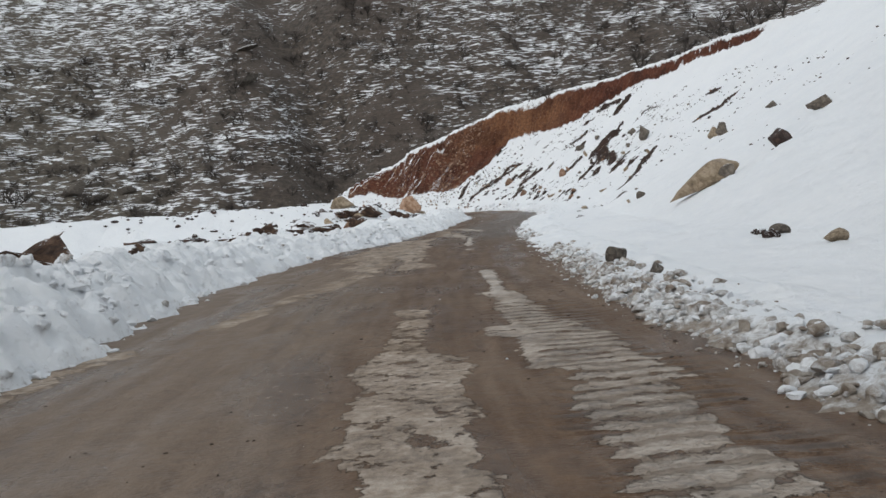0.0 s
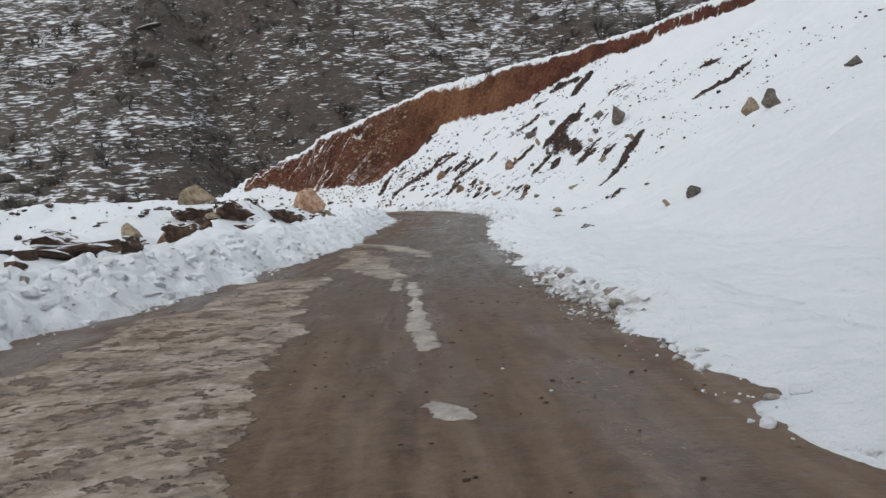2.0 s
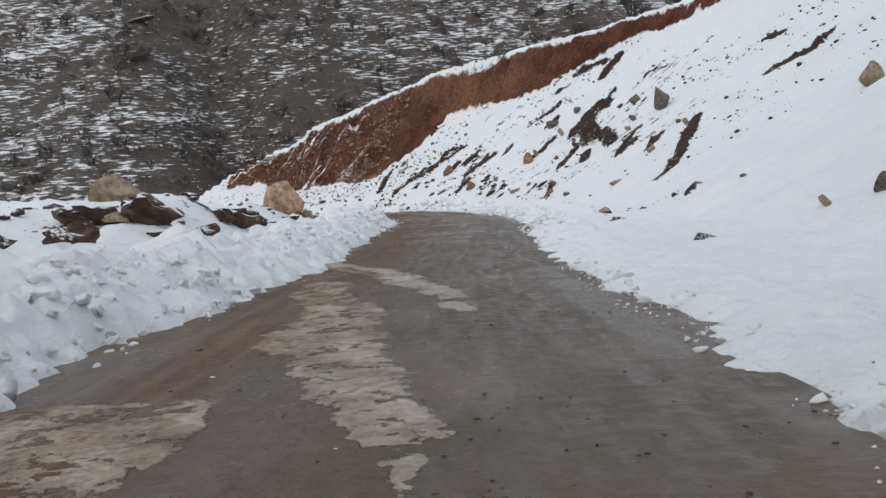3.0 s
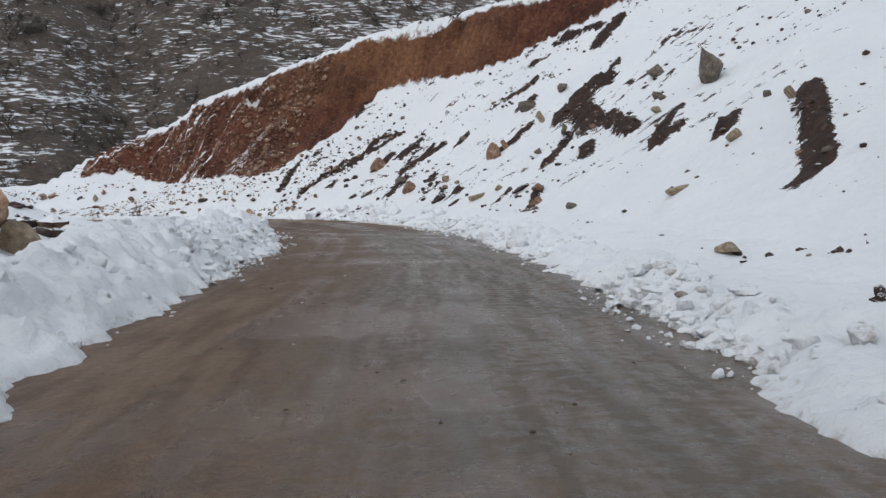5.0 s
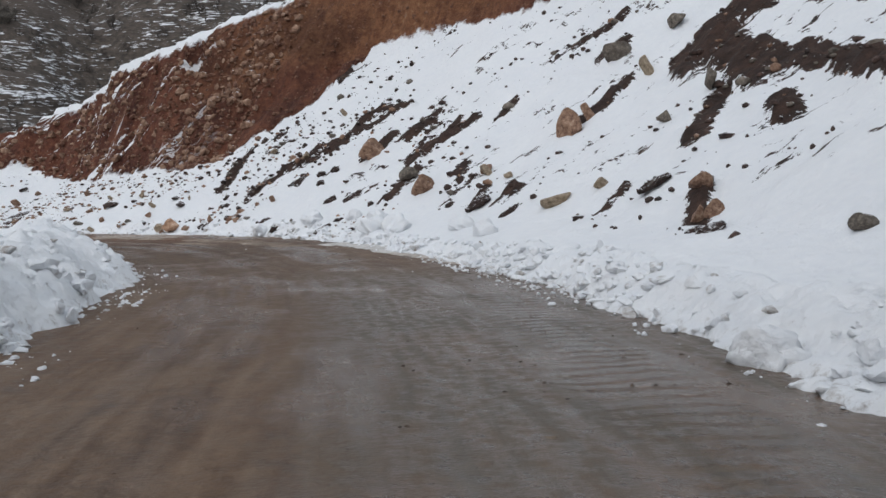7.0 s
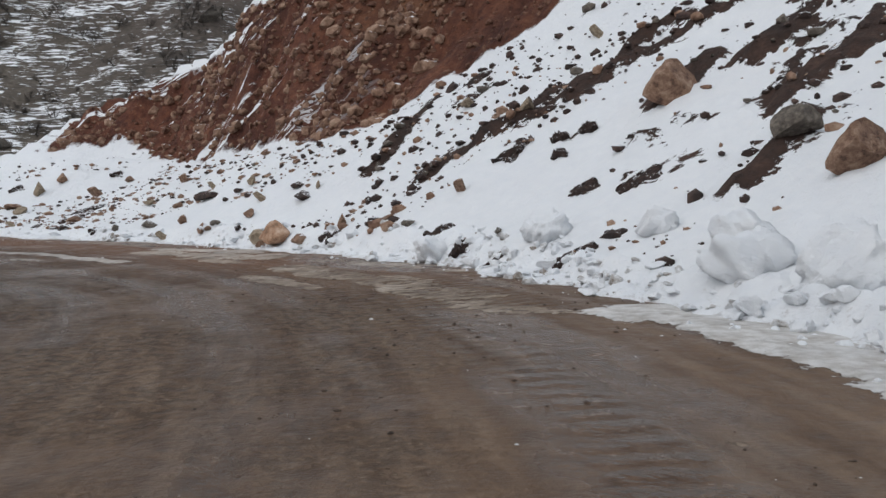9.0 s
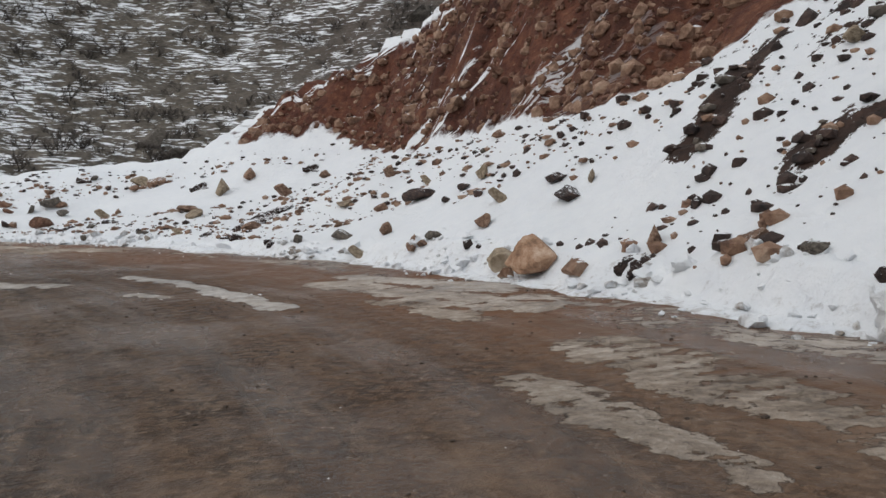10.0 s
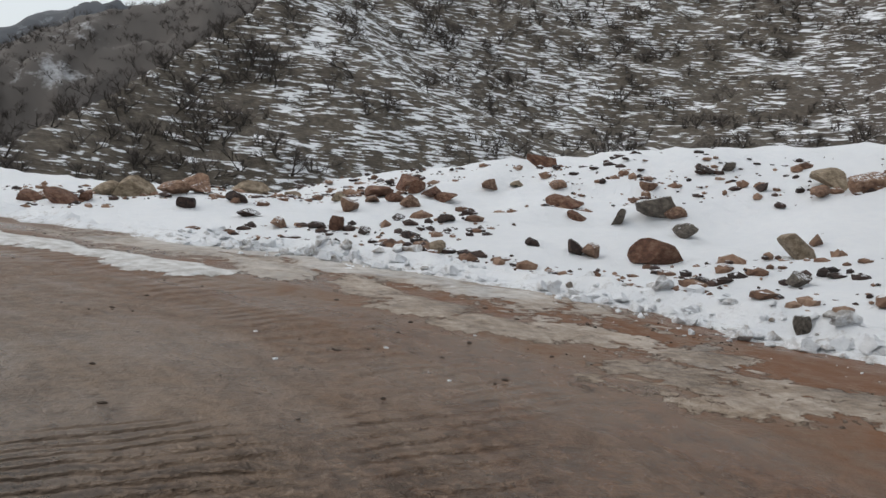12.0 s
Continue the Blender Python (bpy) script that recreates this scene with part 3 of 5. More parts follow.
# ---- ground: the sheet that carries slope, scar, road bed and berm ----
def build_ground():
    xs = np.r_[np.arange(-90, -45, 1.0), np.arange(-45, -8, 0.33), np.arange(-8, 14, 0.22), np.arange(14, 34, 0.33), np.arange(34, 90, 1.5)]
    ys = np.r_[np.arange(-60, -25, 1.0), np.arange(-25, 114, 0.29), np.arange(114, 150, 1.0)]
    gx, gy = np.meshgrid(xs, ys)
    full = survey(gx, gy)
    z = ground_height(gx, gy, full)
    me, _ = grid_mesh("ground", xs, ys, z)
    uo, do, so, ui, di, si = full
    x, y = gx.ravel(), gy.ravel()
    mark(me, "scar", scar_depth(uo, do))
    mark(me, "along", np.where(do > 0, so, si + 300))
    mark(me, "uphill", np.where(do > 0, do, di))
    rocky = step(4.5, 7, do + 2.5 * step(10, 13, uo)) * step(8.0, 11.5, uo) * (1 - step(16.8, 18.5, uo)) * (1 - 0.6 * step(14, 22, do))
    rocky = np.maximum(rocky, 0.95 * step(2.3, 3.6, di) * (1 - step(8, 11, di)) * step(3.5, 5.5, ui) * (1 - step(11, 13, ui)))
    rocky = np.maximum(rocky, 0.35 * step(17, 18.5, uo) * step(1.0, 2.5, do))
    for ox, oy, ow, oh in OUTCROPS:
        rocky = rocky + 0.55 * np.exp(-((x - ox) ** 2 + (y - oy) ** 2) / (0.8 * ow + 0.3) ** 2)
    rocky = np.minimum(rocky, 1.5) + 0.35 * step(0.8, 2.0, knoll(x, y))
    mark(me, "exposed", np.where(do > 1.0, exposed(x, y), 0.0))
    mark(me, "rocky", np.where((do < 0) & (di < 0), -1.0, rocky - 0.25))
    mark(me, "dusted", step(16.6, 18.6, uo))
    depth = np.clip((do - DF(uo)) / np.maximum(DP(uo) - DF(uo), 0.3), 0, 1)
    mark(me, "ochre", step(13.5, 14.5, uo) * (1 - step(16.8, 18.2, uo)) * (0.1 + 0.9 * step(0.3, 0.55, depth + 0.35 * (1 - step(15.8, 16.8, uo)) - 0.5 * step(0.82, 0.97, depth))))
    place("ground", me, M_GROUND, kind="structure", label="deep white snow over dark rocky mountain soil")


build_ground()


# ---- road ----
def build_road():
    ss, ws = np.arange(0, outer.s[-1] - 2, 0.115), np.arange(-0.7, 13.0, 0.085)
    gw, gs = np.meshgrid(ws, ss)
    x, y = outer.at(gs.ravel(), -gw.ravel())
    uo, do, so, ui, di, si = survey(x, y)
    so, do = gs.ravel(), -gw.ravel()
    keep = (do < 0.71) & (di < 0.7)
    z = road_height(x, y, uo, do)
    slush, clean = slush_map(x, y, so, do)
    z = z + 0.025 * step(0.4, 0.8, slush)
    me, used = sheet("road", np.stack([x, y, z], 1), len(ws), len(ss), keep)
    me.flip_normals()
    mark(me, "slush", slush[used])
    mark(me, "clean", clean[used])
    mark(me, "redness", (step(13, 15.5, uo) * step(-5.5, -0.8, do) * (1 - 0.5 * step(21, 24, uo)))[used])
    mark(me, "soaked", (step(4.6, 6.2, uo) * (1 - step(10.6, 11.8, uo)) * step(-4.0, -2.6, do))[used])
    lugged = np.zeros_like(x)
    for half, depth, line in LUGGED:
        far = line_distance(x, y, line) + 0.2 * fbm(x * 0.8, y * 0.8, 3, 89)
        lugged = np.maximum(lugged, depth * (1 - step(half * 0.7, half * 1.2, far)))
    mark(me, "lugged", lugged[used])
    mark(me, "chewed", ((0.12 + 0.85 * step(10.5, 14, uo) * step(-1.4, -3.2, do)) * (1 - 0.6 * step(18.8, 20.2, uo)))[used])
    # tan inner side at first; past the bend, sheen painted as paler colour
    mark(me, "sheen_and_tan", np.maximum(step(18.6, 20.4, uo), 0.75 * (1 - step(3.6, 4.8, uo)) * step(-2.6, -4.2, do))[used])
    mark(me, "along", so[used])
    mark(me, "uphill", do[used])
    place("road", me, M_ROAD, kind="structure", label="wet brown muddy mountain road with slush")


# slush strips: half width, whiteness, then the line they lie along
STRIPS = [
    (.12, .3, [(1.95, -0.5), (2.3, -3.4), (2.55, -5.6)]),
    (.24, .2, [(2.5, -5.2), (2.85, -7.2), (3.2, -9.0)]),
    (.46, .2, [(3.2, -8.8), (3.55, -10.8), (3.85, -12.6), (4.0, -13.8), (4.3, -16.0)]),
    (.46, .1, [(2.1, -10.6), (2.45, -12.8), (2.75, -15.0), (3.1, -17.5)]),
    (.24, .05, [(1.5, -6.8), (1.75, -9.0), (2.1, -10.8)]),
    (.26, .05, [(-1.85, 15.6), (-1.3, 7.0), (-0.8, 0.3), (-1.1, -4.8), (-1.25, -7.0)]),
    (.2, .05, [(-1.6, -8.8), (-1.7, -10.8), (-1.6, -13.5)]),
    (.8, .08, [(-2.5, 17.8), (-2.3, 15.8), (-2.0, 13.8), (-1.7, 11.8), (-1.5, 9.4), (-1.3, 7.0)]),
    (.5, .05, [(-2.7, 13.5), (-2.6, 9.9), (-2.3, 6)]),
    (.1, .3, [(0.0, 16.3), (0.17, 14.6), (0.26, 13.4), (0.4, 11.8), (0.6, 9.9)]),
    (.1, .35, [(0.75, 7.8), (0.9, 7.4)]),
    (.26, .12, [(-1.4, 21.4), (-0.8, 19.0), (-0.4, 17.4)]),
    (.1, .15, [(-0.3, 17.0), (-0.16, 15.2)]),
    (.22, .2, [(-3.0, 31.2), (-2.2, 29.6), (-1.45, 27.9), (-0.83, 25.8), (-0.5, 24.6), (-0.2, 23.7)]),
    (.15, .3, [(-0.28, 23.0), (-0.12, 22.6), (0.0, 22.2)]),
    (.45, .05, [(-2.3, 26.3), (-2.05, 25.0), (-1.7, 23.6), (-1.45, 22.3), (-1.3, 20.6)]),
    (.16, .05, [(-3.0, 30.6), (-1.2, 26.4)]),
    (.75, .75, [(-2.5, 80.0), (-1.9, 79.3), (-1.4, 78.3), (-0.8, 76.6)]),
    (.32, .4, [(-1.3, 77.0), (-0.4, 75.2), (0.5, 72.6)]),
    (.18, .5, [(-16.4, 89.3), (-15.2, 88.8), (-13.7, 87.9), (-13.1, 87.5)]),
    (.16, .45, [(-13.2, 87.6), (-12.5, 87.1), (-12.0, 86.8)]),
    (.16, .4, [(-14.6, 87.4), (-14.2, 87.35)]),
    (.24, .45, [(-21.4, 89.2), (-20.1, 88.9), (-18.9, 88.5), (-17.2, 88.0), (-16.6, 88.1)]),
    (.22, .4, [(-18.4, 88.3), (-17.2, 87.3)]),
    (.2, .12, [(-8.3, 83.9), (-7.5, 83.1), (-6.8, 82.3)]),
    (.36, .2, [(-12.5, 89.0), (-11.6, 88.5), (-10.7, 87.9), (-10.0, 87.5), (-9.2, 87.2)]),
]
STRIPS += [
    (.3, .08, [(0.18, 1.72), (-0.09, 2.90), (-0.50, 5.27), (-1.13, 10.59)]),
    (.34, .08, [(-1.11, 1.95), (-1.63, 3.82), (-1.94, 7.32), (-2.25, 13.11)]),
    (.25, .1, [(-11.1, 87.5), (-10.4, 87.0), (-9.6, 86.4)]),
    (.4, .1, [(-8.2, 85.1), (-7.4, 84.5), (-6.4, 83.4), (-5.6, 82.4), (-4.7, 81.2)]),
    (.26, .1, [(-4.8, 81.1), (-4.3, 80.4), (-3.7, 79.9)]),
    (.3, .3, [(-12.8, 89.8), (-11.6, 89.4), (-10.4, 88.8)]),
    (.4, .9, [(-34.0, 89.5), (-31.8, 90.1), (-30.3, 90.8), (-29.3, 91.3), (-27.8, 91.8)]),
    (.34, .35, [(-30.6, 91.9), (-28.6, 92.7), (-27.1, 92.8)]),
    (.45, .55, [(-30.5, 92.6), (-28.9, 93.6), (-27.3, 93.9), (-25.8, 94.3)]),
    (.34, .15, [(-27.0, 93.3), (-25.6, 93.0), (-24.6, 93.0), (-23.6, 93.7), (-23.0, 93.9)]),
    (.36, .12, [(-23.0, 93.2), (-22.3, 93.3), (-21.6, 93.6), (-20.4, 93.5)]),
    (.25, .05, [(-22.7, 92.7), (-21.9, 93.1)]),
]
# where lugged tyres have pressed bars across the mud and slush
LUGGED = [
    (.5, 1.0, [(-22.5, 89.8), (-20.5, 89.3), (-18.8, 88.9), (-17.0, 88.3)]),
    (.55, 1.0, [(3.1, -7.0), (3.6, -9.8), (3.9, -12.0), (4.2, -14.5)]),
    (.5, .7, [(-4.0, 80.3), (-4.5, 81.2), (-5.2, 82.3), (-6.2, 83.4), (-8.0, 85.0)]),
    (.3, .5, [(-22.5, 91.2), (-18.5, 89.8), (-15.5, 88.2), (-12.5, 86.0)]),
    (.25, .4, [(-6.5, 82.2), (-4.6, 79.3), (-3.2, 76.0), (-2.0, 71.0)]),
    (.4, .5, [(0.4, 66), (0.7, 58), (0.8, 50), (0.8, 44)]),
    (.4, .3, [(-30, 90.6), (-26, 91.8), (-22.8, 91.8)]),
]


def slush_map(x, y, s, d):
    """How thick the slush lies and how white it is: strips left between the wheel tracks, and melt along the edges."""
    slush, clean = np.zeros_like(x), np.zeros_like(x)
    wander = 0.16 * fbm(x * 0.9, y * 0.6, 2, 87) + 0.13 * fbm(x * 2.4, y * 2.0, 2, 88)
    for half, white, line in STRIPS:
        far = line_distance(x, y, line) + wander * min(1, half / 0.35)
        v = np.clip(0.5 + 0.5 * (half - far) / np.minimum(half, 0.28), 0, 0.55 + 0.4 * white)
        clean = np.where(v > slush, white, clean)
        slush = np.maximum(slush, v)
    lanes = 0.16 + 0.14 * fbm(d * 1.1 + 3, s * 0.05, 3, 83)
    # dirty slush swept against the hill side bank through the bend
    apron = (0.48 + 0.18 * fbm(s * 0.25, d * 0.8, 3, 85)) * (1 - step(0.5, 1.5 + 1.6 * step(142, 152, s), -d)) * step(120, 130, s)
    slush = np.maximum(slush, np.maximum(lanes, apron))
    return slush, np.where(apron > slush - 0.01, 0.25, clean)


build_road()


# ---- the hillside across the valley, and ridges far behind it ----
def hill_crest(th):
    """Height of the hillside's skyline by bearing."""
    return np.interp(th, [40, 50, 60, 67, 74, 81, 90, 120], [230, 170, 72, 28, 5, -9, -16, -18]) * (1 - 0.7 * step(-40, -90, th)) + 6


def hill_height(x, y):
    cx, cy = x + 10, y - 80
    r, th = np.hypot(cx, cy), np.degrees(np.arctan2(-cx, cy))
    base = 112 + 10 * np.sin(np.radians(th * 3))
    rise = 0.62 + 0.08 * np.sin(np.radians(th * 5 + 40))
    z = -26 + rise * np.maximum(r - base, 0)
    gully = 1 - np.exp(-((th - 17 - (r - 150) * 0.01) / 3.2) ** 2)
    z = z - 14 * (1 - gully) * step(130, 220, r)
    z = z + 9 * fbm(x * 0.012, y * 0.012, 4, 61) * step(115, 200, r) + 1.6 * fbm(x * 0.06, y * 0.06, 4, 71) * step(115, 150, r)
    return z - np.maximum(z - hill_crest(th), 0) * 1.25


def build_hill():
    th, r = np.radians(np.arange(-180, 180.1, 0.45)), np.r_[np.arange(98, 260, 1.6), np.arange(260, 460, 4.0)]
    gt, gr = np.meshgrid(th, r)
    x, y = -10 - gr.ravel() * np.sin(gt.ravel()), 80 + gr.ravel() * np.cos(gt.ravel())
    me, _ = sheet("hillside", np.stack([x, y, hill_height(x, y)], 1), len(th), len(r))
    me.flip_normals()
    deg = np.degrees(gt.ravel())
    mark(me, "grassy", step(24, 40, deg))
    mark(me, "bare", 0.6 * np.exp(-((deg - 13) / 6) ** 2) + 0.4 * np.exp(-((deg - 20) / 4) ** 2) - 0.3 * np.exp(-((deg - 31) / 6) ** 2) - 0.35 * np.exp(-((deg - 52) / 7) ** 2) + 0.35 * step(62, 70, deg) + 0.2 * fbm(x * 0.015, y * 0.015, 3, 65))
    place("hillside", me, M_HILL, kind="structure", label="steep brown hillside thinly dusted with snow")


build_hill()


# ---- far ridges beyond the valley ----
def ridge_place(far, low, high, seed, deg, up):
    """A place on a ridge, told by its bearing and how far up its face it lies (0 to 1)."""
    top = low + (high - low) * step(96, 64, deg) + 0.09 * high * fbm(deg * 0.12, deg * 0, 5, seed)
    r = far * (1 + 0.35 * up)
    z = -60 + (top + 60) * np.sin(up * np.pi / 2) + 0.03 * far * fbm(deg * 0.4, up * 7, 4, seed + 9) * up * (1 - up) * 3
    return -r * np.sin(np.radians(deg)), 80 + r * np.cos(np.radians(deg)), z


def build_ridge(name, far, low, high, seed, mat, label):
    deg, rows = np.arange(40, 130, 0.25), np.linspace(0, 1, 40)
    gd, gr = np.meshgrid(deg, rows)
    me, _ = sheet(name, np.stack([q.ravel() for q in ridge_place(far, low, high, seed, gd, gr)], 1), len(deg), len(rows))
    me.flip_normals()
    place(name, me, mat, kind="structure", label=label)


def ridge_surface(name, dark, light, cover):
    m, nt, b = material(name)
    n = noise_node(nt, 0.02, 9, 0.72, (1, 1, 1.6))
    finish(nt, b, ramp_node(nt, n, [(cover - 0.1, dark), (cover, dark), (cover + 0.08, light)]), 0.95)
    return m


# haze is painted into both ridges' colours, which are paler and greyer for it
build_ridge("backdrop_ridge_near", 380, 20, 104, 3, ridge_surface("hazed_wooded_ridge", (.105, .092, .084), (.40, .40, .41), 0.58), "dark wooded ridge with thin snow")
build_ridge("backdrop_ridge_far", 1500, 205, 330, 14, ridge_surface("hazy_ridge", (.085, .09, .10), (.19, .20, .215), 0.58), "pale hazy mountain ridge far off")


# ---- loose shapes that many things share ----
def icosphere(level):
    bm = bmesh.new()
    bmesh.ops.create_icosphere(bm, subdivisions=level, radius=1.0)
    v = np.array([q.co[:] for q in bm.verts])
    f = np.array([[q.index for q in p.verts] for p in bm.faces])
    bm.free()
    return v, f


ICO = {k: icosphere(k) for k in (1, 2, 3, 4)}


def chipped(level, rng, planes, hard, rough, soft=0.92):
    """A stone: a ball cut by planes, with worn roughness."""
    v, f = ICO[level]
    v = v.copy()
    for _ in range(planes):
        n = rng.normal(size=3)
        n /= np.linalg.norm(n)
        over = v @ n - rng.uniform(hard, soft)
        v -= np.maximum(over, 0)[:, None] * n * 0.96
    a = rng.uniform(0, 50, 3)
    bump = fbm(v[:, 0] * 1.7 + a[0] + v[:, 2], v[:, 1] * 1.7 + a[1] - v[:, 2] * 0.7, 3, int(a[2]))
    return v * (1 + rough * bump)[:, None], f


def mesh_from(name, v, f, smooth=True):
    me = bpy.data.meshes.new(name)
    me.from_pydata(v.tolist(), [], f.tolist())
    me.polygons.foreach_set("use_smooth", np.full(len(f), smooth))
    me.update()
    return me


def turn_z(a):
    return np.array([[np.cos(a), -np.sin(a), 0], [np.sin(a), np.cos(a), 0], [0, 0, 1]])


def joined(name, shapes, spots, mat, label, category="", marks=None, kind="stuff", smooth=True):
    """One mesh of many loose copies: spots are (x, y, z, size x, size y, size z, turn, shape)."""
    vs, fs, ms, base = [], [], [], 0
    for k, (x, y, z, a, b, c, turn, pick) in enumerate(spots):
        v, f = shapes[pick]
        vs.append((v * (a, b, c)) @ turn_z(turn).T + (x, y, z))
        fs.append(f + base)
        if marks is not None:
            ms.append(np.full(len(v), marks[k]))
        base += len(v)
    me = mesh_from(name, np.concatenate(vs), np.concatenate(fs), smooth)
    if smooth:
        me.set_sharp_from_angle(angle=radians(38))
    if marks is not None:
        mark(me, "dirt", np.concatenate(ms))
    return place(name, me, mat, label, category, kind=kind)


def surface(x, y):
    """Height of the ground or, on it, the road."""
    full = survey(np.atleast_1d(x), np.atleast_1d(y))
    g = ground_height(np.atleast_1d(x), np.atleast_1d(y), full)
    on = (full[1] < 0.4) & (full[4] < 0.4)
    return np.where(on, road_height(np.atleast_1d(x), np.atleast_1d(y), full[0], full[1]), g)


# ---- ploughed snow banks along both edges ----
def cells(x, y, seed):
    """Distance to the nearest of scattered centres, one to a unit cell."""
    ix, iy = np.floor(x), np.floor(y)
    best = np.full(np.shape(x), 9.0)
    for ox in (-1, 0, 1):
        for oy in (-1, 0, 1):
            cx, cy = ix + ox, iy + oy
            px, py = cx + lattice(cx, cy, seed), cy + lattice(cx, cy, seed + 77)
            best = np.minimum(best, np.hypot(x - px, y - py))
    return best


def clods(x, y, size, seed):
    d = cells(x / size, y / size, seed)
    return np.sqrt(np.clip(1 - (d / 0.85) ** 2, 0, 1))


def bank_height(edge, side, s, w, height, reach, lumpy):
    """Plan place, height and depth behind its ragged foot of a bank's surface."""
    x, y = edge.at(s, side * w)
    ragged = 0.24 * fbm(s * 0.5, w * 0.6, 3, 91) + 0.2 * fbm(s * 1.9, w * 1.7 + 4, 3, 92)
    v = w + ragged * (1.0 if side < 0 else 0.85) + (0.10 - 0.45 * step(88, 97, s) if side < 0 else 0.1 - 0.18 * step(30, 50, s) - 0.15 * step(98, 104, s) * (1 - step(120, 126, s)))
    r, lp = (reach - 0.4) * (1 - 0.5 * step(112, 122, s) * (side > 0)), lumpy(s)
    face = np.clip(v / (1.9 if side < 0 else 1.3), 0, 1) ** 0.85
    back = 1 - step(0.45, 1.0, v / r)
    body = height(s) * face * (0.15 + 0.85 * back) * (0.75 + 0.45 * fbm(s * 0.8, w * 0.9, 3, 95))
    wx, wy = x + 0.12 * fbm(x * 3, y * 3, 2, 11), y + 0.12 * fbm(x * 3 + 9, y * 3, 2, 12)
    large = ((0.17 if side < 0 else 0.0) * clods(wx, wy, 0.8, 4) + (0.2 if side < 0 else 0.15) * clods(wx, wy, 0.45, 5)) * np.clip(v / 1.3, 0, 1)
    lumps = large + (0.14 * clods(wx, wy, 0.26, 6) + 0.085 * clods(wx, wy, 0.14, 8) + 0.05 * fbm(x * 6, y * 6, 3, 7)) * np.clip(v / 0.5, 0, 1) ** 0.8
    z = body + lumps * lp * (1 - step(0.45, 0.95, v / r))
    base = surface(x, y)
    full = survey(x, y)
    base = np.where(w < 1.0, np.maximum(base, road_height(x, y, full[0], full[1]) + 0.03), base)
    z = np.where(v < 0, base - 0.08 + 0.4 * np.maximum(v, -0.3), base + z - 0.04 - 0.25 * np.maximum(step(0.8, 1.0, w / reach), step(0.85, 1.15, v / r)))
    return x, y, z, v


def build_bank(name, edge, side, s0, s1, height, reach, lumpy, dirt, label):
    ss, ws = np.arange(s0, s1, 0.075), np.r_[np.arange(-0.8, 1.6, 0.065), np.arange(1.6, reach + 0.3, 0.13)]
    gw, gs = np.meshgrid(ws, ss)
    s, w = gs.ravel(), gw.ravel()
    x, y, z, v = bank_height(edge, side, s, w, height, reach, lumpy)
    me, _ = sheet(name, np.stack([x, y, z], 1), len(ws), len(ss))
    if side < 0:
        me.flip_normals()
    mark(me, "dirt", np.clip(dirt(s) * (1 - step(0.25, 0.9, v)) + 0.28 * (1 - step(0.0, 0.22, v)), 0, 1))
    return place(name, me, M_BANK, label, "snow bank")


def along_y(edge, pairs):
    """A value that follows the line, told at chosen places y of its straight part or at corner numbers."""
    su = [np.interp(u, edge.u, edge.s) for u, _ in pairs]
    return lambda s: np.interp(s, su, [v for _, v in pairs])


S_OUT = lambda u: float(np.interp(u, outer.u, outer.s))
S_IN = lambda u: float(np.interp(u, inner.u, inner.s))
OUT_H = along_y(outer, [(0, .1), (2, .1), (3.3, .14), (4.5, .16), (7, .07), (8.5, .16), (10, .2), (11.5, .14), (12.5, .06), (14, .06), (17, .06), (20, .06), (23, .05)])
OUT_L = along_y(outer, [(0, .6), (3.6, .5), (4.1, .2), (4.7, .2), (5.0, .5), (5.7, .4), (7.2, .4), (8.3, .85), (10, 1.0), (12.5, .6), (15, .45), (18, .45), (23, .45)])
IN_H = along_y(inner, [(0, .42), (3, .42), (4.2, .17), (5, .06), (7, .06), (9, .08), (11, .18), (14, .26), (15.2, .1)])
IN_L = along_y(inner, [(0, 1.5), (3, 1.4), (4.5, 1.15), (7, 1.1), (9, 1.1), (11, 1.2), (12, 1.3), (15, 1.2)])
build_bank("snow_bank", outer, 1, S_OUT(0.6), S_OUT(23.5), OUT_H, 2.4, OUT_L,
           along_y(outer, [(0, .9), (3.7, .7), (4.1, .1), (4.8, .1), (5.0, .6), (5.6, .5), (5.9, .1), (7, .1), (8.5, .25), (10, .18), (13, .2), (16, .3), (20, .3), (23, .35)]),
           "long ridge of ploughed snow and dirty clods beside the road")
build_bank("snow_bank", inner, -1, S_IN(0.6), S_IN(15.2), IN_H, 3.4, IN_L,
           along_y(inner, [(0, .1), (8, .12), (11, .15), (15, .2)]),
           "thick lumpy bank of clean ploughed snow beside the road")


def snow_top(x, y):
    """Height of whatever lies uppermost: road, snow slope or the bank beside the road."""
    x, y = np.atleast_1d(np.asarray(x, float)), np.atleast_1d(np.asarray(y, float))
    z = surface(x, y)
    for edge, side, high, reach, lumpy, last in ((outer, 1, OUT_H, 2.4, OUT_L, 23.4), (inner, -1, IN_H, 3.4, IN_L, 15.1)):
        u, d, s = edge.near(x, y)
        zb = bank_height(edge, side, s, side * d, high, reach, lumpy)[2]
        z = np.where((side * d > 0) & (side * d < reach) & (u > 0.7) & (u < last), np.maximum(z, zb), z)
    return z


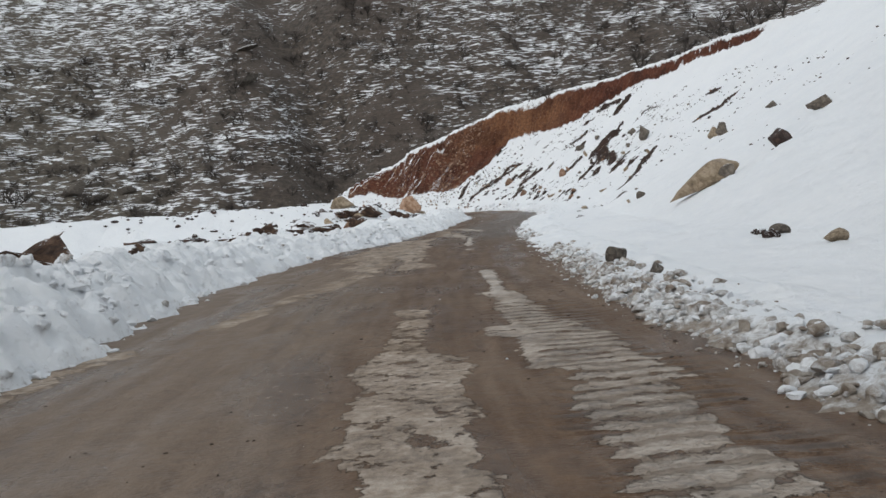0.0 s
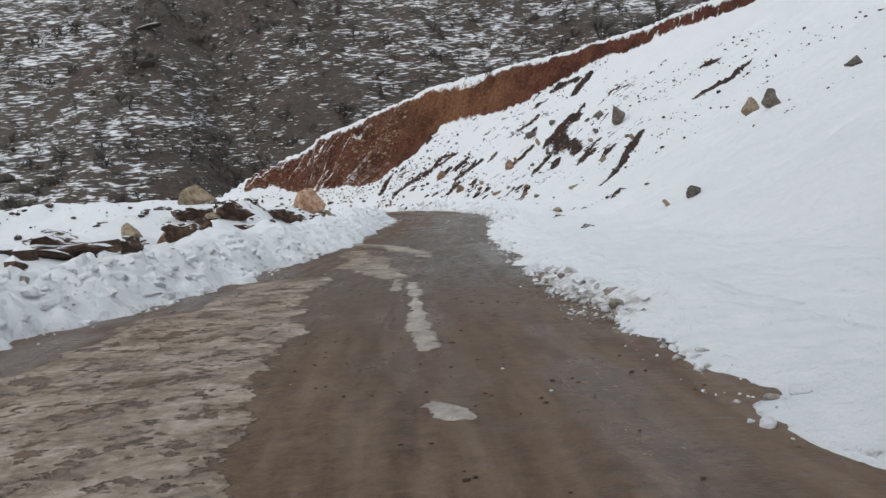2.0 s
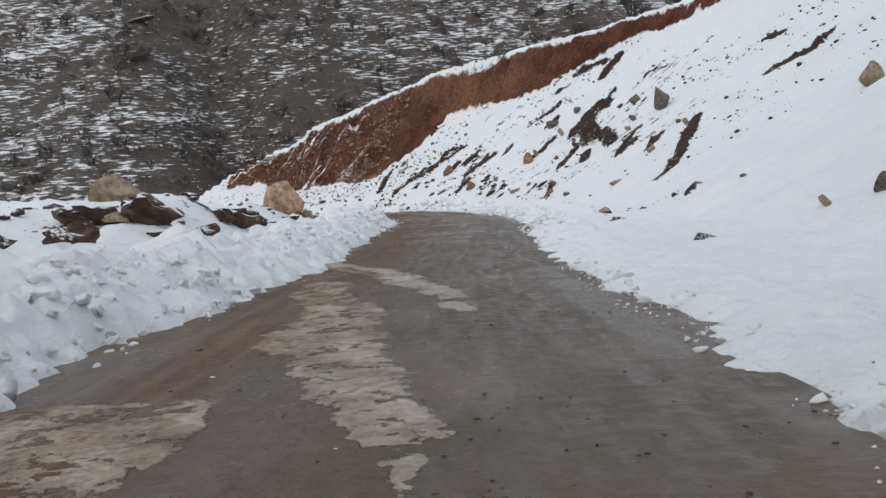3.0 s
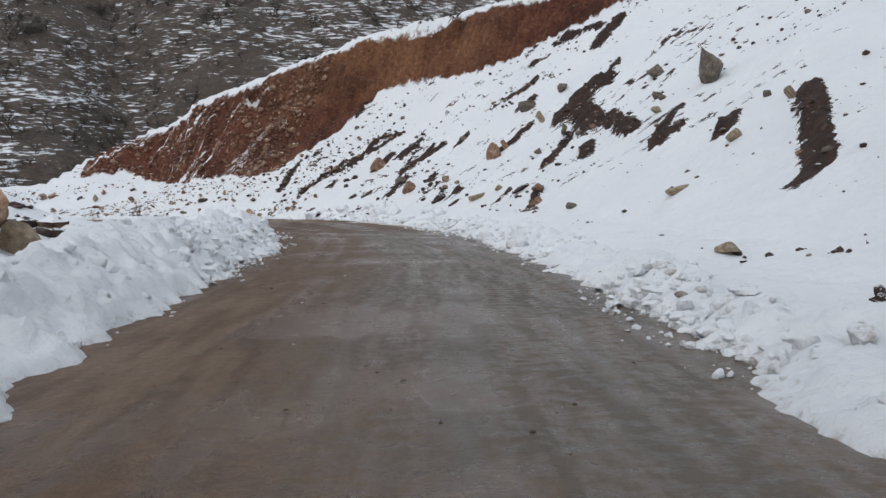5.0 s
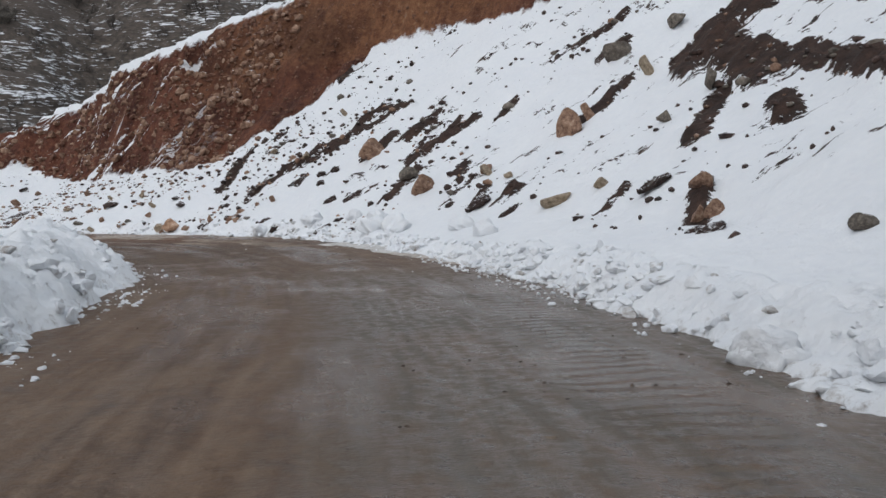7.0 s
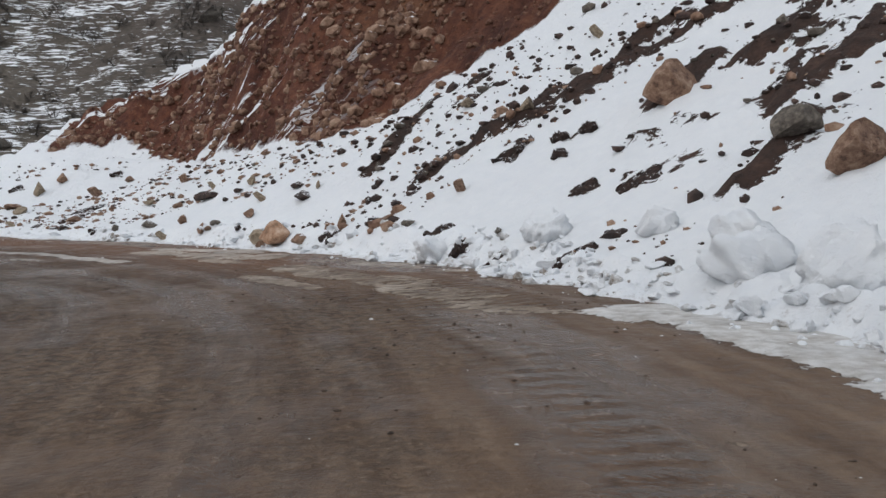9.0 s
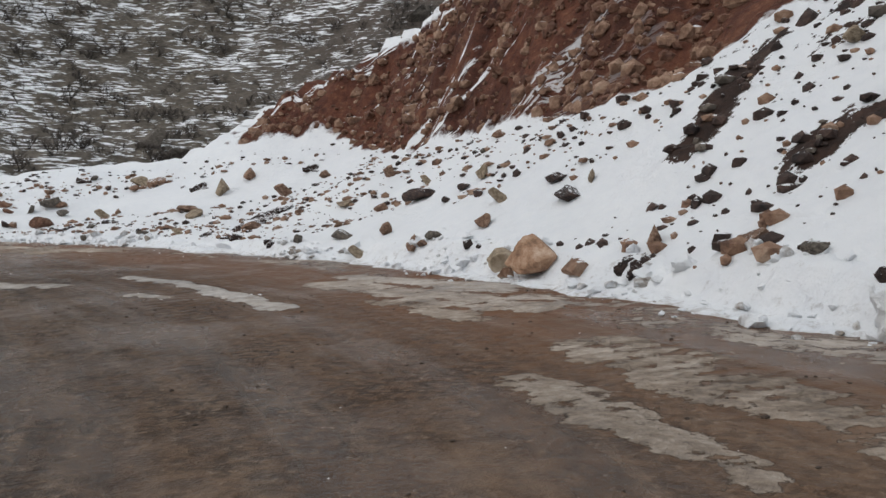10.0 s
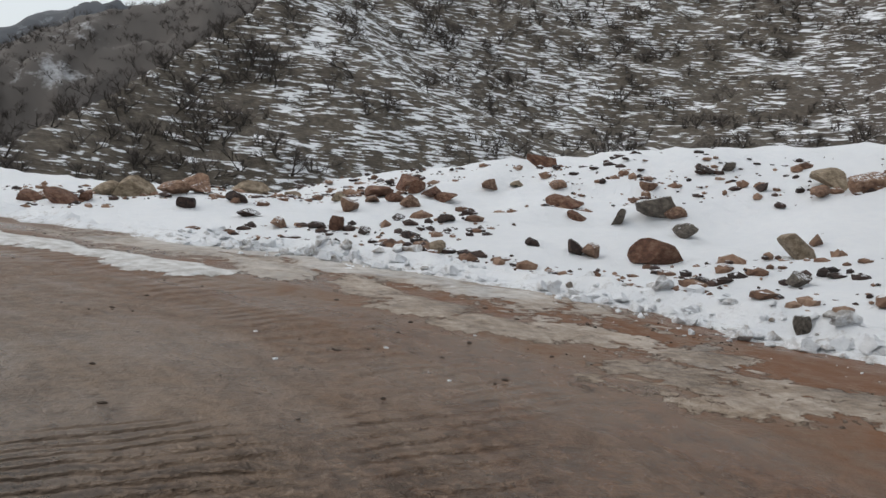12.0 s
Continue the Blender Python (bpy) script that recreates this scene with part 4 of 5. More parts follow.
# loose clods of snow on and at the foot of the banks
def build_clods(name, edge, side, u0, u1, count, sizes, spread, dirt, seed, label):
    rng = np.random.default_rng(seed)
    shapes = [chipped(2, rng, 7, 0.4, 0.25, 0.8) for _ in range(8)] + [chipped(3, rng, 10, 0.4, 0.3, 0.8) for _ in range(8)]
    s = np.interp(rng.uniform(u0, u1, count), edge.u, edge.s)
    keep = fbm(s * 0.45, s * 0, 3, seed) + rng.normal(0, 0.35, count) > -0.25
    s = s[keep]
    w = rng.normal(spread[0], spread[1], len(s))
    w = np.where((w < -0.2) & (rng.random(len(s)) < 0.7), np.abs(w), w)
    w = np.where(w < -0.35, -0.35 - 0.5 * (w + 0.35), w)
    x, y, z, v = bank_height(edge, side, s, w, OUT_H if side > 0 else IN_H, 2.4 if side > 0 else 3.4, OUT_L if side > 0 else IN_L)
    z = np.where(v < 0.02, surface(x, y), z)
    size = sizes[0] + (sizes[1] - sizes[0]) * rng.random(len(s)) ** 2.8
    size = np.where(v < -0.1, size * 0.4, size)
    spots = [(x[k], y[k], z[k] + size[k] * (0.2 if side > 0 else 0.06), size[k] * rng.uniform(.8, 1.5), size[k] * rng.uniform(.7, 1.1), size[k] * rng.uniform(.5, .9), rng.uniform(0, 6.3),
              rng.integers(8) + (8 if size[k] > 0.085 else 0)) for k in range(len(s))]
    joined(name, shapes, spots, M_BANK, label, "snow clods", np.clip(rng.normal(dirt, 0.3, len(s)), 0, 1))


build_clods("snow_clods", outer, 1, 1.0, 3.95, 3000, (.012, .11), (.14, .30), .65, 101, "dirty broken snow clods strewn along the road edge")
build_clods("snow_clods", outer, 1, 3.9, 4.9, 160, (.012, .06), (.1, .16), .3, 106, "few small snow crumbs along a clean snow edge")
build_clods("snow_clods", outer, 1, 4.85, 5.7, 420, (.014, .11), (.05, .22), .65, 107, "dirty broken snow clods fallen onto the road edge")
build_clods("snow_clods", outer, 1, 5.6, 8.2, 500, (.012, .08), (.12, .18), .2, 102, "small snow crumbs along the road edge")
build_clods("snow_clods", outer, 1, 8.0, 12.8, 2800, (.015, .14), (.35, .42), .1, 103, "white broken snow clods heaped along the road edge")
build_clods("snow_clods", outer, 1, 12.8, 22.5, 1900, (.02, .13), (.35, .45), .3, 104, "broken snow clods along the outer bend")
build_clods("snow_clods", inner, -1, 1.0, 15.0, 3600, (.015, .15), (.6, .55), .05, 105, "clean snow clods along the valley side bank")
build_clods("snow_clods", inner, -1, 10.0, 15.0, 700, (.02, .17), (.45, .5), .08, 108, "blocky snow clods at the end of the valley side bank")


def lump_of_snow(x, y, w, h, seed):
    rng = np.random.default_rng(seed)
    v, f = chipped(4, rng, 6, 0.62, 0.2)
    v = v * (1 + 0.09 * fbm(v[:, 0] * 5 + v[:, 2] * 3, v[:, 1] * 6 - v[:, 2] * 4, 3, seed))[:, None]
    me = mesh_from("snow_lump", v * (w / 2, w * 0.42, h * 0.6), f)
    mark(me, "dirt", np.full(len(v), 0.12))
    ob = place("snow_lump", me, M_BANK, "large rounded lump of packed snow on the bank", "snow lump", "snow lumps")
    ob.matrix_basis = pose(x, y, float(snow_top(x, y)[0]) + h * 0.18, 0, 0, rng.uniform(0, 360))


for k, (x, y, w, h) in enumerate(LUMPS := [(-1.55, 81.6, .75, .45), (-1.03, 79.56, .95, .65), (-1.68, 80.55, .95, .6), (0.7, 77.4, .85, .5), (1.2, 75.6, .7, .45), (-2.4, 83.1, .6, .4),
                                           (-5.9, 86.0, .8, .5), (-3.9, 84.4, .7, .5), (1.9, 60.5, .6, .4), (2.2, 55.5, .6, .35)]):
    lump_of_snow(x, y, w, h, 300 + k)


# ---- stones ----
rng = np.random.default_rng(7)
def stone_mesh(planes, hard, rough):
    me = mesh_from("stone", *chipped(3, rng, planes, hard, rough, 0.78))
    me.set_sharp_from_angle(angle=radians(24))
    return me


ROUND = [stone_mesh(11, 0.28, 0.06) for _ in range(6)]
SHARP = [stone_mesh(9, 0.26, 0.07) for _ in range(6)]


def outcrop_shape(r):
    """A ragged crust of earth and shattered rock that breaks out of the snow here and there."""
    v, f = ICO[4]
    v = v.copy()
    a = r.uniform(0, 90, 2)
    ridge = fbm(v[:, 0] * 1.5 + a[0], v[:, 1] * 2.4 + a[1], 4, int(a[0]), 0.55)
    shard = np.abs(fbm(v[:, 0] * 4 + a[1], v[:, 1] * 7 + v[:, 2] * 2, 3, int(a[1])))
    outline = 1 + 0.5 * fbm(np.arctan2(v[:, 1], v[:, 0]) * 1.3 + a[0], 0 * a[0] + v[:, 2] * 0, 4, 17, 0.6)
    v[:, :2] *= outline[:, None]
    v[:, 2] = v[:, 2] * 0.55 + np.where(v[:, 2] > -0.2, 0.62 * ridge + 0.5 * shard - 0.12, 0)
    return v, f


JAGGED = [mesh_from("outcrop", *outcrop_shape(rng)) for _ in range(6)]
ROCKS = {
    "tan": (M_TAN, ROUND, .8, "pale tan limestone rock half sunk in snow", "rocks lying in the snow"),
    "orange": (M_ORANGE, ROUND, .85, "orange-brown weathered rock lying in snow", "rocks lying in the snow"),
    "grey": (M_GREY, SHARP, .75, "grey angular rock poking out of the snow", "rocks lying in the snow"),
    "clod": (M_DARK, SHARP, .8, "dark wet stone half buried in snow", "rocks lying in the snow"),
    "red": (M_SCAR, SHARP, .85, "red-brown earthy rock lying in snow", "rocks lying in the snow"),
    "dark": (M_DARK, JAGGED, .8, "dark red-brown outcrop breaking through the snow", "dark outcrops on the slope"),
}
SHARED = {(k, n): me.copy() for k, v in ROCKS.items() for n, me in enumerate(v[1])}


def lay_outcrop(ob, x, y, w, h):
    """Lays a crust flat on the slope, its long way up the fall line and back along the road."""
    e, tall = 0.6, 0.2 if outer.near([x], [y])[1][0] > 0 else 0.55
    z, zx, zy = (float(q) for q in surface(np.array([x, x + e, x]), np.array([y, y, y + e])))
    n = Vector((-(zx - z) / e, -(zy - z) / e, 1)).normalized()
    k = int(np.argmin(((outer.p - (x, y)) ** 2).sum(1)))
    way = Vector((*(outer.n[k] - 0.2 * outer.t[k]), 0))
    way = (way - n * way.dot(n)).normalized().lerp(Vector((rng.normal(), rng.normal(), 0)).normalized(), 0.18)
    way = (way - n * way.dot(n)).normalized()
    side = n.cross(way)
    turn = Matrix((way, side, n)).transposed().to_4x4()
    ob.matrix_basis = Matrix.Translation((x, y, z)) @ turn @ Matrix.Diagonal((w * 0.62, w * 0.30 + 0.08, max(h * tall, 0.1), 1))
    return ob


def one_rock(kind, x, y, w, h, depth=None, turn=None, sink=0.2, label=None, tilt=0.0):
    mat, _, deep, text, group = ROCKS[kind]
    me = SHARED[kind, int(rng.integers(6))]
    ob = place("outcrop" if kind == "dark" else "rock", me, mat, label or text, "outcrop" if kind == "dark" else "rock", group)
    uo, do, so = outer.near([x], [y])
    lean = math.degrees(math.atan2(*outer.n[np.argmin(abs(outer.u - uo[0]))][::-1])) if do[0] > 0 else 0
    turn = lean - 25 + rng.normal(0, 25) if turn is None else turn
    if kind == "dark":
        return lay_outcrop(ob, x, y, w, h)
    z = float(snow_top(x, y)[0]) + h * (0.5 - sink)
    m = pose(x, y, z, rng.normal(0, 8), -tilt + rng.normal(0, 8), turn)
    ob.matrix_basis = m @ Matrix.Diagonal((w * 0.58, w * 0.58 * (depth or deep), h * 0.62, 1))
    return ob


def scatter_rocks(kind, spots):
    for x, y, w, h in spots:
        if kind == "dark":
            one_rock(kind, x, y, w * 1.15, h)
        else:
            one_rock(kind, x, y, w * 1.12, h * 1.2, sink=0.27)


scatter_rocks("tan", [(7.75, -3.42, 0.41, 0.22), (14.47, 45.74, 0.94, 0.94), (7.44, 31.74, 0.32, 0.26), (-7.6, 24.2, 0.78, 0.43), (-8.05, 32.76, 0.51, 0.34), (5.54, 50.39, 0.42, 0.3), (7.59, 59.75, 0.66, 0.26), (9.58, 60.93, 0.53, 0.46), (11.78, 61.5, 0.5, 0.4), (1.85, 81.24, 0.46, 0.33), (2.32, 80, 0.29, 0.21), (-6.07, 91.89, 0.42, 0.22)])
scatter_rocks("tan", [(-23.02, 100.78, 0.63, 0.45), (-21.54, 97.58, 0.52, 0.21), (-20.53, 95.58, 0.32, 0.16)])
scatter_rocks("orange", [(-6.47, 24.05, 0.76, 0.44), (-8.28, 88.94, 0.26, 0.24), (-7.17, 87.95, 0.35, 0.2), (-19.97, 99.4, 0.58, 0.37), (-18.42, 95.57, 0.47, 0.19), (-22.77, 101.86, 0.53, 0.34), (-22.01, 97.97, 0.66, 0.24), (-19.4, 100.6, 0.38, 0.29), (-15.65, 94.53, 0.2, 0.12)])
scatter_rocks("grey", [(14.38, 19.77, 1.12, 0.67), (14.69, 42.71, 0.73, 0.91), (4.37, -3.13, 0.4, 0.33), (4.68, -5.98, 0.24, 0.21), (7.6, -0.69, 0.34, 0.19), (12.24, 70.61, 1.39, 1.72), (7.95, 30.02, 0.6, 0.36), (2.29, 47.06, 0.17, 0.13), (11.83, 76.76, 1.02, 0.77), (11.77, 63.37, 0.35, 0.25), (5.55, 65.78, 0.41, 0.25), (11.03, 72.81, 0.41, 0.24), (-0.57, 83.67, 0.57, 0.4), (-6.57, 87.29, 0.24, 0.11)])
scatter_rocks("grey", [(-4.74, 85.47, 0.15, 0.11), (-13.03, 96.05, 0.19, 0.13), (-16.05, 93.7, 0.22, 0.19), (-21.63, 95.65, 0.38, 0.13), (17.39, 40.26, 0.8, 0.48)])
scatter_rocks("dark", OUTCROPS)
scatter_rocks("orange", [(-0.10, 82.38, 0.74, 0.56)])
scatter_rocks("orange", [(1.88, 81.44, 0.38, 0.30)])
scatter_rocks("tan", [(2.32, 80.04, 0.26, 0.21)])
scatter_rocks("clod", [(0.66, 81.56, 0.28, 0.19)])
scatter_rocks("orange", [(-1.85, 87.38, 0.92, 0.73), (4.30, 80.99, 0.75, 0.91), (5.04, 81.27, 0.55, 0.55), (5.08, 71.43, 0.53, 0.36), (4.99, 70.14, 0.34, 0.34), (4.76, 70.45, 0.31, 0.37), (0.03, 82.42, 0.45, 0.30), (-5.66, 87.88, 0.32, 0.24)])
scatter_rocks("tan", [(7.10, 81.85, 0.52, 0.61), (10.41, 71.55, 0.49, 0.39), (3.06, 75.70, 0.76, 0.34), (3.95, 74.90, 0.34, 0.24), (-3.14, 92.38, 0.38, 0.33), (-4.57, 89.91, 0.36, 0.26), (-0.24, 82.45, 0.27, 0.33)])
scatter_rocks("grey", [(7.40, 77.20, 0.45, 0.68), (6.63, 83.81, 1.05, 0.69), (8.59, 83.57, 0.60, 0.46), (11.06, 73.85, 0.50, 0.39), (4.69, 73.15, 0.41, 0.25), (6.17, 77.04, 0.41, 0.37)])
scatter_rocks("orange", [(-41.36, 96.61, 0.90, 0.54), (-35.10, 93.98, 0.58, 0.28), (-35.02, 94.53, 0.45, 0.24), (-36.35, 92.20, 0.34, 0.18), (-31.92, 97.10, 0.37, 0.19), (-32.25, 96.15, 0.44, 0.25), (-30.89, 94.24, 0.33, 0.20), (-32.74, 99.41, 0.40, 0.33), (-31.54, 100.01, 0.34, 0.23), (-28.44, 99.69, 0.38, 0.22), (-29.93, 100.79, 0.35, 0.18), (-27.18, 101.59, 0.33, 0.21), (-26.69, 102.22, 0.59, 0.37), (-26.79, 96.45, 0.30, 0.26), (-25.57, 99.14, 0.26, 0.15), (-32.55, 96.71, 0.30, 0.16), (-15.82, 97.50, 0.37, 0.31), (-11.37, 91.57, 0.29, 0.23), (-15.18, 95.50, 0.33, 0.23), (-13.78, 92.94, 0.23, 0.27), (-12.60, 91.54, 0.20, 0.31), (-12.36, 91.47, 0.23, 0.15)])
scatter_rocks("clod", [(-41.36, 97.19, 0.51, 0.27), (-32.01, 94.14, 0.48, 0.16), (-34.02, 94.80, 0.37, 0.18), (-33.56, 93.77, 0.37, 0.23), (-30.57, 94.68, 0.25, 0.10), (-29.12, 95.35, 0.24, 0.11), (-29.66, 101.78, 0.47, 0.17), (-28.22, 101.60, 0.26, 0.14), (-26.99, 96.32, 0.25, 0.18), (-24.64, 96.62, 0.21, 0.07), (-24.81, 96.05, 0.21, 0.07), (-29.67, 94.90, 0.23, 0.09), (-30.58, 95.99, 0.26, 0.10), (-29.79, 96.38, 0.25, 0.12), (-27.52, 96.10, 0.18, 0.10), (-35.49, 98.78, 0.32, 0.15), (-10.08, 91.59, 0.64, 0.26), (-10.40, 92.34, 0.34, 0.12), (-13.88, 94.75, 0.62, 0.23), (-12.68, 94.11, 0.22, 0.12), (-13.01, 94.02, 0.18, 0.12), (-11.35, 90.79, 0.24, 0.18)])
scatter_rocks("clod", [(-11.12, 90.64, 0.14, 0.08)])
scatter_rocks("tan", [(-35.88, 93.58, 0.73, 0.40), (-35.98, 93.03, 0.55, 0.29), (-37.17, 96.31, 0.87, 0.30), (-33.36, 96.48, 0.27, 0.16), (-28.05, 95.07, 0.25, 0.19), (-32.58, 99.93, 0.36, 0.18), (-27.36, 102.16, 0.66, 0.32), (-25.01, 97.92, 0.48, 0.29), (-35.63, 96.65, 0.35, 0.16), (-12.39, 94.29, 0.25, 0.30), (-11.42, 92.47, 0.35, 0.27), (-9.69, 91.76, 0.16, 0.19), (-16.38, 96.18, 0.42, 0.21), (-14.34, 96.20, 0.34, 0.20), (-13.94, 92.25, 0.34, 0.25)])
scatter_rocks("red", [(-36.47, 91.82, 0.61, 0.22), (-35.49, 92.28, 0.62, 0.19), (-35.41, 92.62, 0.36, 0.21), (-34.74, 98.68, 0.63, 0.42), (-34.23, 97.84, 0.72, 0.27), (-33.50, 98.26, 0.46, 0.28), (-32.68, 97.98, 0.52, 0.23), (-30.27, 94.84, 0.27, 0.26), (-30.32, 99.17, 0.58, 0.23), (-33.89, 101.69, 0.87, 0.42), (-29.46, 98.65, 0.29, 0.11), (-25.98, 96.68, 0.60, 0.31), (-32.52, 97.15, 0.34, 0.16), (-32.39, 98.16, 0.37, 0.19)])
scatter_rocks("grey", [(-28.74, 99.63, 0.87, 0.44), (-28.81, 98.96, 0.34, 0.27), (-29.38, 102.19, 0.39, 0.19), (-27.30, 98.73, 0.46, 0.18), (-24.08, 96.46, 0.30, 0.16), (-23.22, 95.35, 0.14, 0.17), (-14.95, 93.42, 0.59, 0.19), (-12.20, 91.53, 0.27, 0.13)])

# the large single boulders
def boulder(mat, x, y, length, depth, height, seed, label, turn=0.0, tilt=0.0, taper=0.0, lift=0.3, planes=9, hard=0.55):
    """A large worn boulder; taper thins its low end."""
    r = np.random.default_rng(seed)
    v, f = chipped(4, r, planes + 5, hard - 0.1, 0.05, 0.8)
    v = v / np.abs(v).max(0)
    thin = 1 - taper * np.clip(0.5 - 0.6 * v[:, 0], 0, 1)
    crack = np.abs(fbm(v[:, 0] * 2.3 + seed, v[:, 1] * 1.6 + v[:, 2] * 2.1, 3, seed))
    v = v * (1 - 0.07 * np.exp(-(crack / 0.06) ** 2))[:, None]
    v = v * np.stack([np.ones(len(v)), thin, thin], 1) * (length / 2, depth / 2, height / 2)
    me = mesh_from("rock", v, f)
    me.set_sharp_from_angle(angle=radians(26))
    ob = place("rock", me, mat, label, "rock", "large boulders beside the road")
    ob.matrix_basis = pose(x, y, float(snow_top(x, y)[0]) + height * lift, 0, -tilt, turn)


boulder(M_PALE, -9.93, 89.56, 0.8, 0.72, 0.62, 61, "rounded pale orange boulder at the road edge", 12, 0, 0, 0.36, 12, 0.58)
boulder(M_TAN, -10.52, 90.0, 0.42, 0.38, 0.4, 62, "grey-brown rock leaning on a boulder", 30, 10)
boulder(M_ORANGE, -10.36, 89.7, 0.22, 0.2, 0.2, 63, "small orange-brown rock beside a boulder", 40)
boulder(M_ORANGE, -9.25, 89.05, 0.38, 0.34, 0.26, 64, "small orange-brown rock beside a boulder", 10)
boulder(M_TAN, 8.85, 15.6, 2.9, 1.3, 1.05, 65, "long pale tan boulder lying aslant in the snow", 0, 28, 0.45, 0.36, 6, 0.7)
boulder(M_GREY, 9.75, 15.3, 0.75, 0.6, 0.6, 66, "grey rock beside a long tan boulder", 10, 20)
boulder(M_TAN, -10.5, 38.8, 1.75, 1.4, 1.5, 67, "pale upright boulder on the snowy mound", 20, 12, 0.2, 0.32)
boulder(M_PALE, -7.5, 47.6, 1.9, 1.6, 1.6, 68, "large orange-brown boulder beside the snow bank", 10, 0, 0, 0.3, 7, 0.65)
boulder(M_TAN, -6.5, 47.8, 0.75, 0.7, 0.85, 69, "smaller tan boulder leaning against a larger one", 40)
boulder(M_GREY, 14.7, 42.9, 1.1, 0.8, 1.3, 70, "flat angular grey slab standing in the slope", 15, 30, 0.5, 0.35, 5, 0.4)


boulder(M_DARK, 11.9, 16.4, 0.95, 0.9, 0.9, 71, "dark round clump of roots and soil in the snow", 0, 0, 0, 0.35, 4, 0.7)


# weathered crags that stand out of the hillside across the valley
M_CRAG = rock_surface("weathered_crag", (.035, .030, .026), (.10, .085, .07), (.21, .18, .15), 0.2)
CRAGS = [(-104.8, 299.5, 15, 7, 7, -4, 24), (-112, 322, 14, 6, 4, 0, 12), (-141, 236, 13, 6, 7, 10, 15), (-127, 242, 10, 5, 6, 15, 12), (-118, 236, 8, 5, 5, 5, 10), (-133, 233, 9, 5, 5, 20, 18)]
for k, (x, y, length, depth, tall, turn, tilt) in enumerate(CRAGS):
    r = np.random.default_rng(90 + k)
    v, f = chipped(4, r, 16, 0.3, 0.08, 0.7)
    me = mesh_from("crag", v * (length / 2, depth / 2, tall / 2), f)
    me.set_sharp_from_angle(angle=radians(26))
    ob = place("crag", me, M_CRAG, "grey weathered crag with snow on its back", "crag", "crags on the hillside")
    ob.matrix_basis = pose(x, y, float(hill_height(np.array([x]), np.array([y]))[0]) + tall * 0.15, 0, -tilt, turn)


# ledges of red-brown earth that break out of the valley side mound
def earth_ledge(x, y, length, depth, height, turn, tilt, pick):
    ob = place("earth_ledge", LEDGES[pick % 6], M_EARTH, "ragged ledge of dark red-brown earth above the snow", "outcrop", "earth ledges on the mound")
    ob.matrix_basis = pose(x, y, float(snow_top(x, y)[0]) + 0.15, 0, tilt, turn) @ Matrix.Diagonal((length * 0.62, depth * 0.6, height * 0.65, 1))


LEDGES = [stone_mesh(12, 0.25, 0.45) for _ in range(6)]
for k, spot in enumerate([(-7.2, -1.4, 2.4, 1.2, 1.1, 15, 0), (-6.4, 1.8, 1.0, 0.7, 0.9, 15, 0), (-7.6, 19.8, 2.2, 0.8, 0.6, 60, 0), (-6.8, 21.9, 1.5, 0.7, 0.67, 25, 3), (-6.2, 23.5, 1.0, 0.5, 0.63, 25, 3), (-7.8, 29.6, 1.3, 0.6, 0.7, 25, 3), (-8.6, 32.8, 1.8, 0.9, 0.58, 25, 14), (-7.6, 33.5, 2.2, 1.1, 0.95, 25, 14), (-6.8, 32.4, 0.8, 0.5, 0.45, 25, 3),
                          (-6.8, 37.1, 1.3, 0.6, 0.71, 25, 14), (-6.4, 37.5, 1.1, 0.5, 0.66, 25, 14), (-6.7, 35.1, 0.7, 0.5, 0.47, 25, 3), (-8.2, 15.9, 1.5, 0.7, 0.72, 15, 3), (-7.7, 20.6, 2.7, 1.3, 0.94, 15, 3)]):
    earth_ledge(*spot, k)


# stones too small and many to count
def build_pebbles(name, count, region, sizes, mat, seed, label, flat=0.6, lift=0.05):
    r = np.random.default_rng(seed)
    shapes = [chipped(1, r, 4, 0.5, 0.12) for _ in range(6)]
    x, y = region(r, count)
    z = snow_top(x, y)
    size = sizes[0] + (sizes[1] - sizes[0]) * r.random(len(x)) ** 3
    spots = [(x[k], y[k], z[k] + size[k] * lift, size[k] * r.uniform(.8, 1.5), size[k] * r.uniform(.6, 1.0), size[k] * flat * r.uniform(.7, 1.2), r.uniform(0, 6.3), r.integers(6)) for k in range(len(x))]
    joined(name, shapes, spots, mat, label, "stones", smooth=False)


def on_slope(u0, u1, low, high, clump=0.0):
    def region(r, count):
        s, d = np.interp(r.uniform(u0, u1, count * 3), outer.u, outer.s), r.uniform(low, high, count * 3)
        x, y = outer.at(s, d)
        keep = fbm((s + 0.6 * d) * 0.35, d * 0.2, 3, 131) > clump
        keep &= scar_depth(np.interp(s, outer.s, outer.u), d) < -0.1
        return x[keep][:count], y[keep][:count]
    return region


def in_scar(r, count, low=16.6, high=20.7):
    s, d = np.interp(r.uniform(low, high, count * 6), outer.u, outer.s), r.uniform(3, 20, count * 6)
    x, y = outer.at(s, d)
    keep = scar_depth(np.interp(s, outer.s, outer.u), d) > 0.15
    return x[keep][:count], y[keep][:count]


def on_mound(r, count):
    s, d = np.interp(r.uniform(4.5, 13, count * 2), inner.u, inner.s), r.uniform(2.8, 9, count * 2)
    x, y = inner.at(s, -d)
    keep = fbm(x * 0.4, y * 0.3, 3, 141) > 0.05
    return x[keep][:count], y[keep][:count]


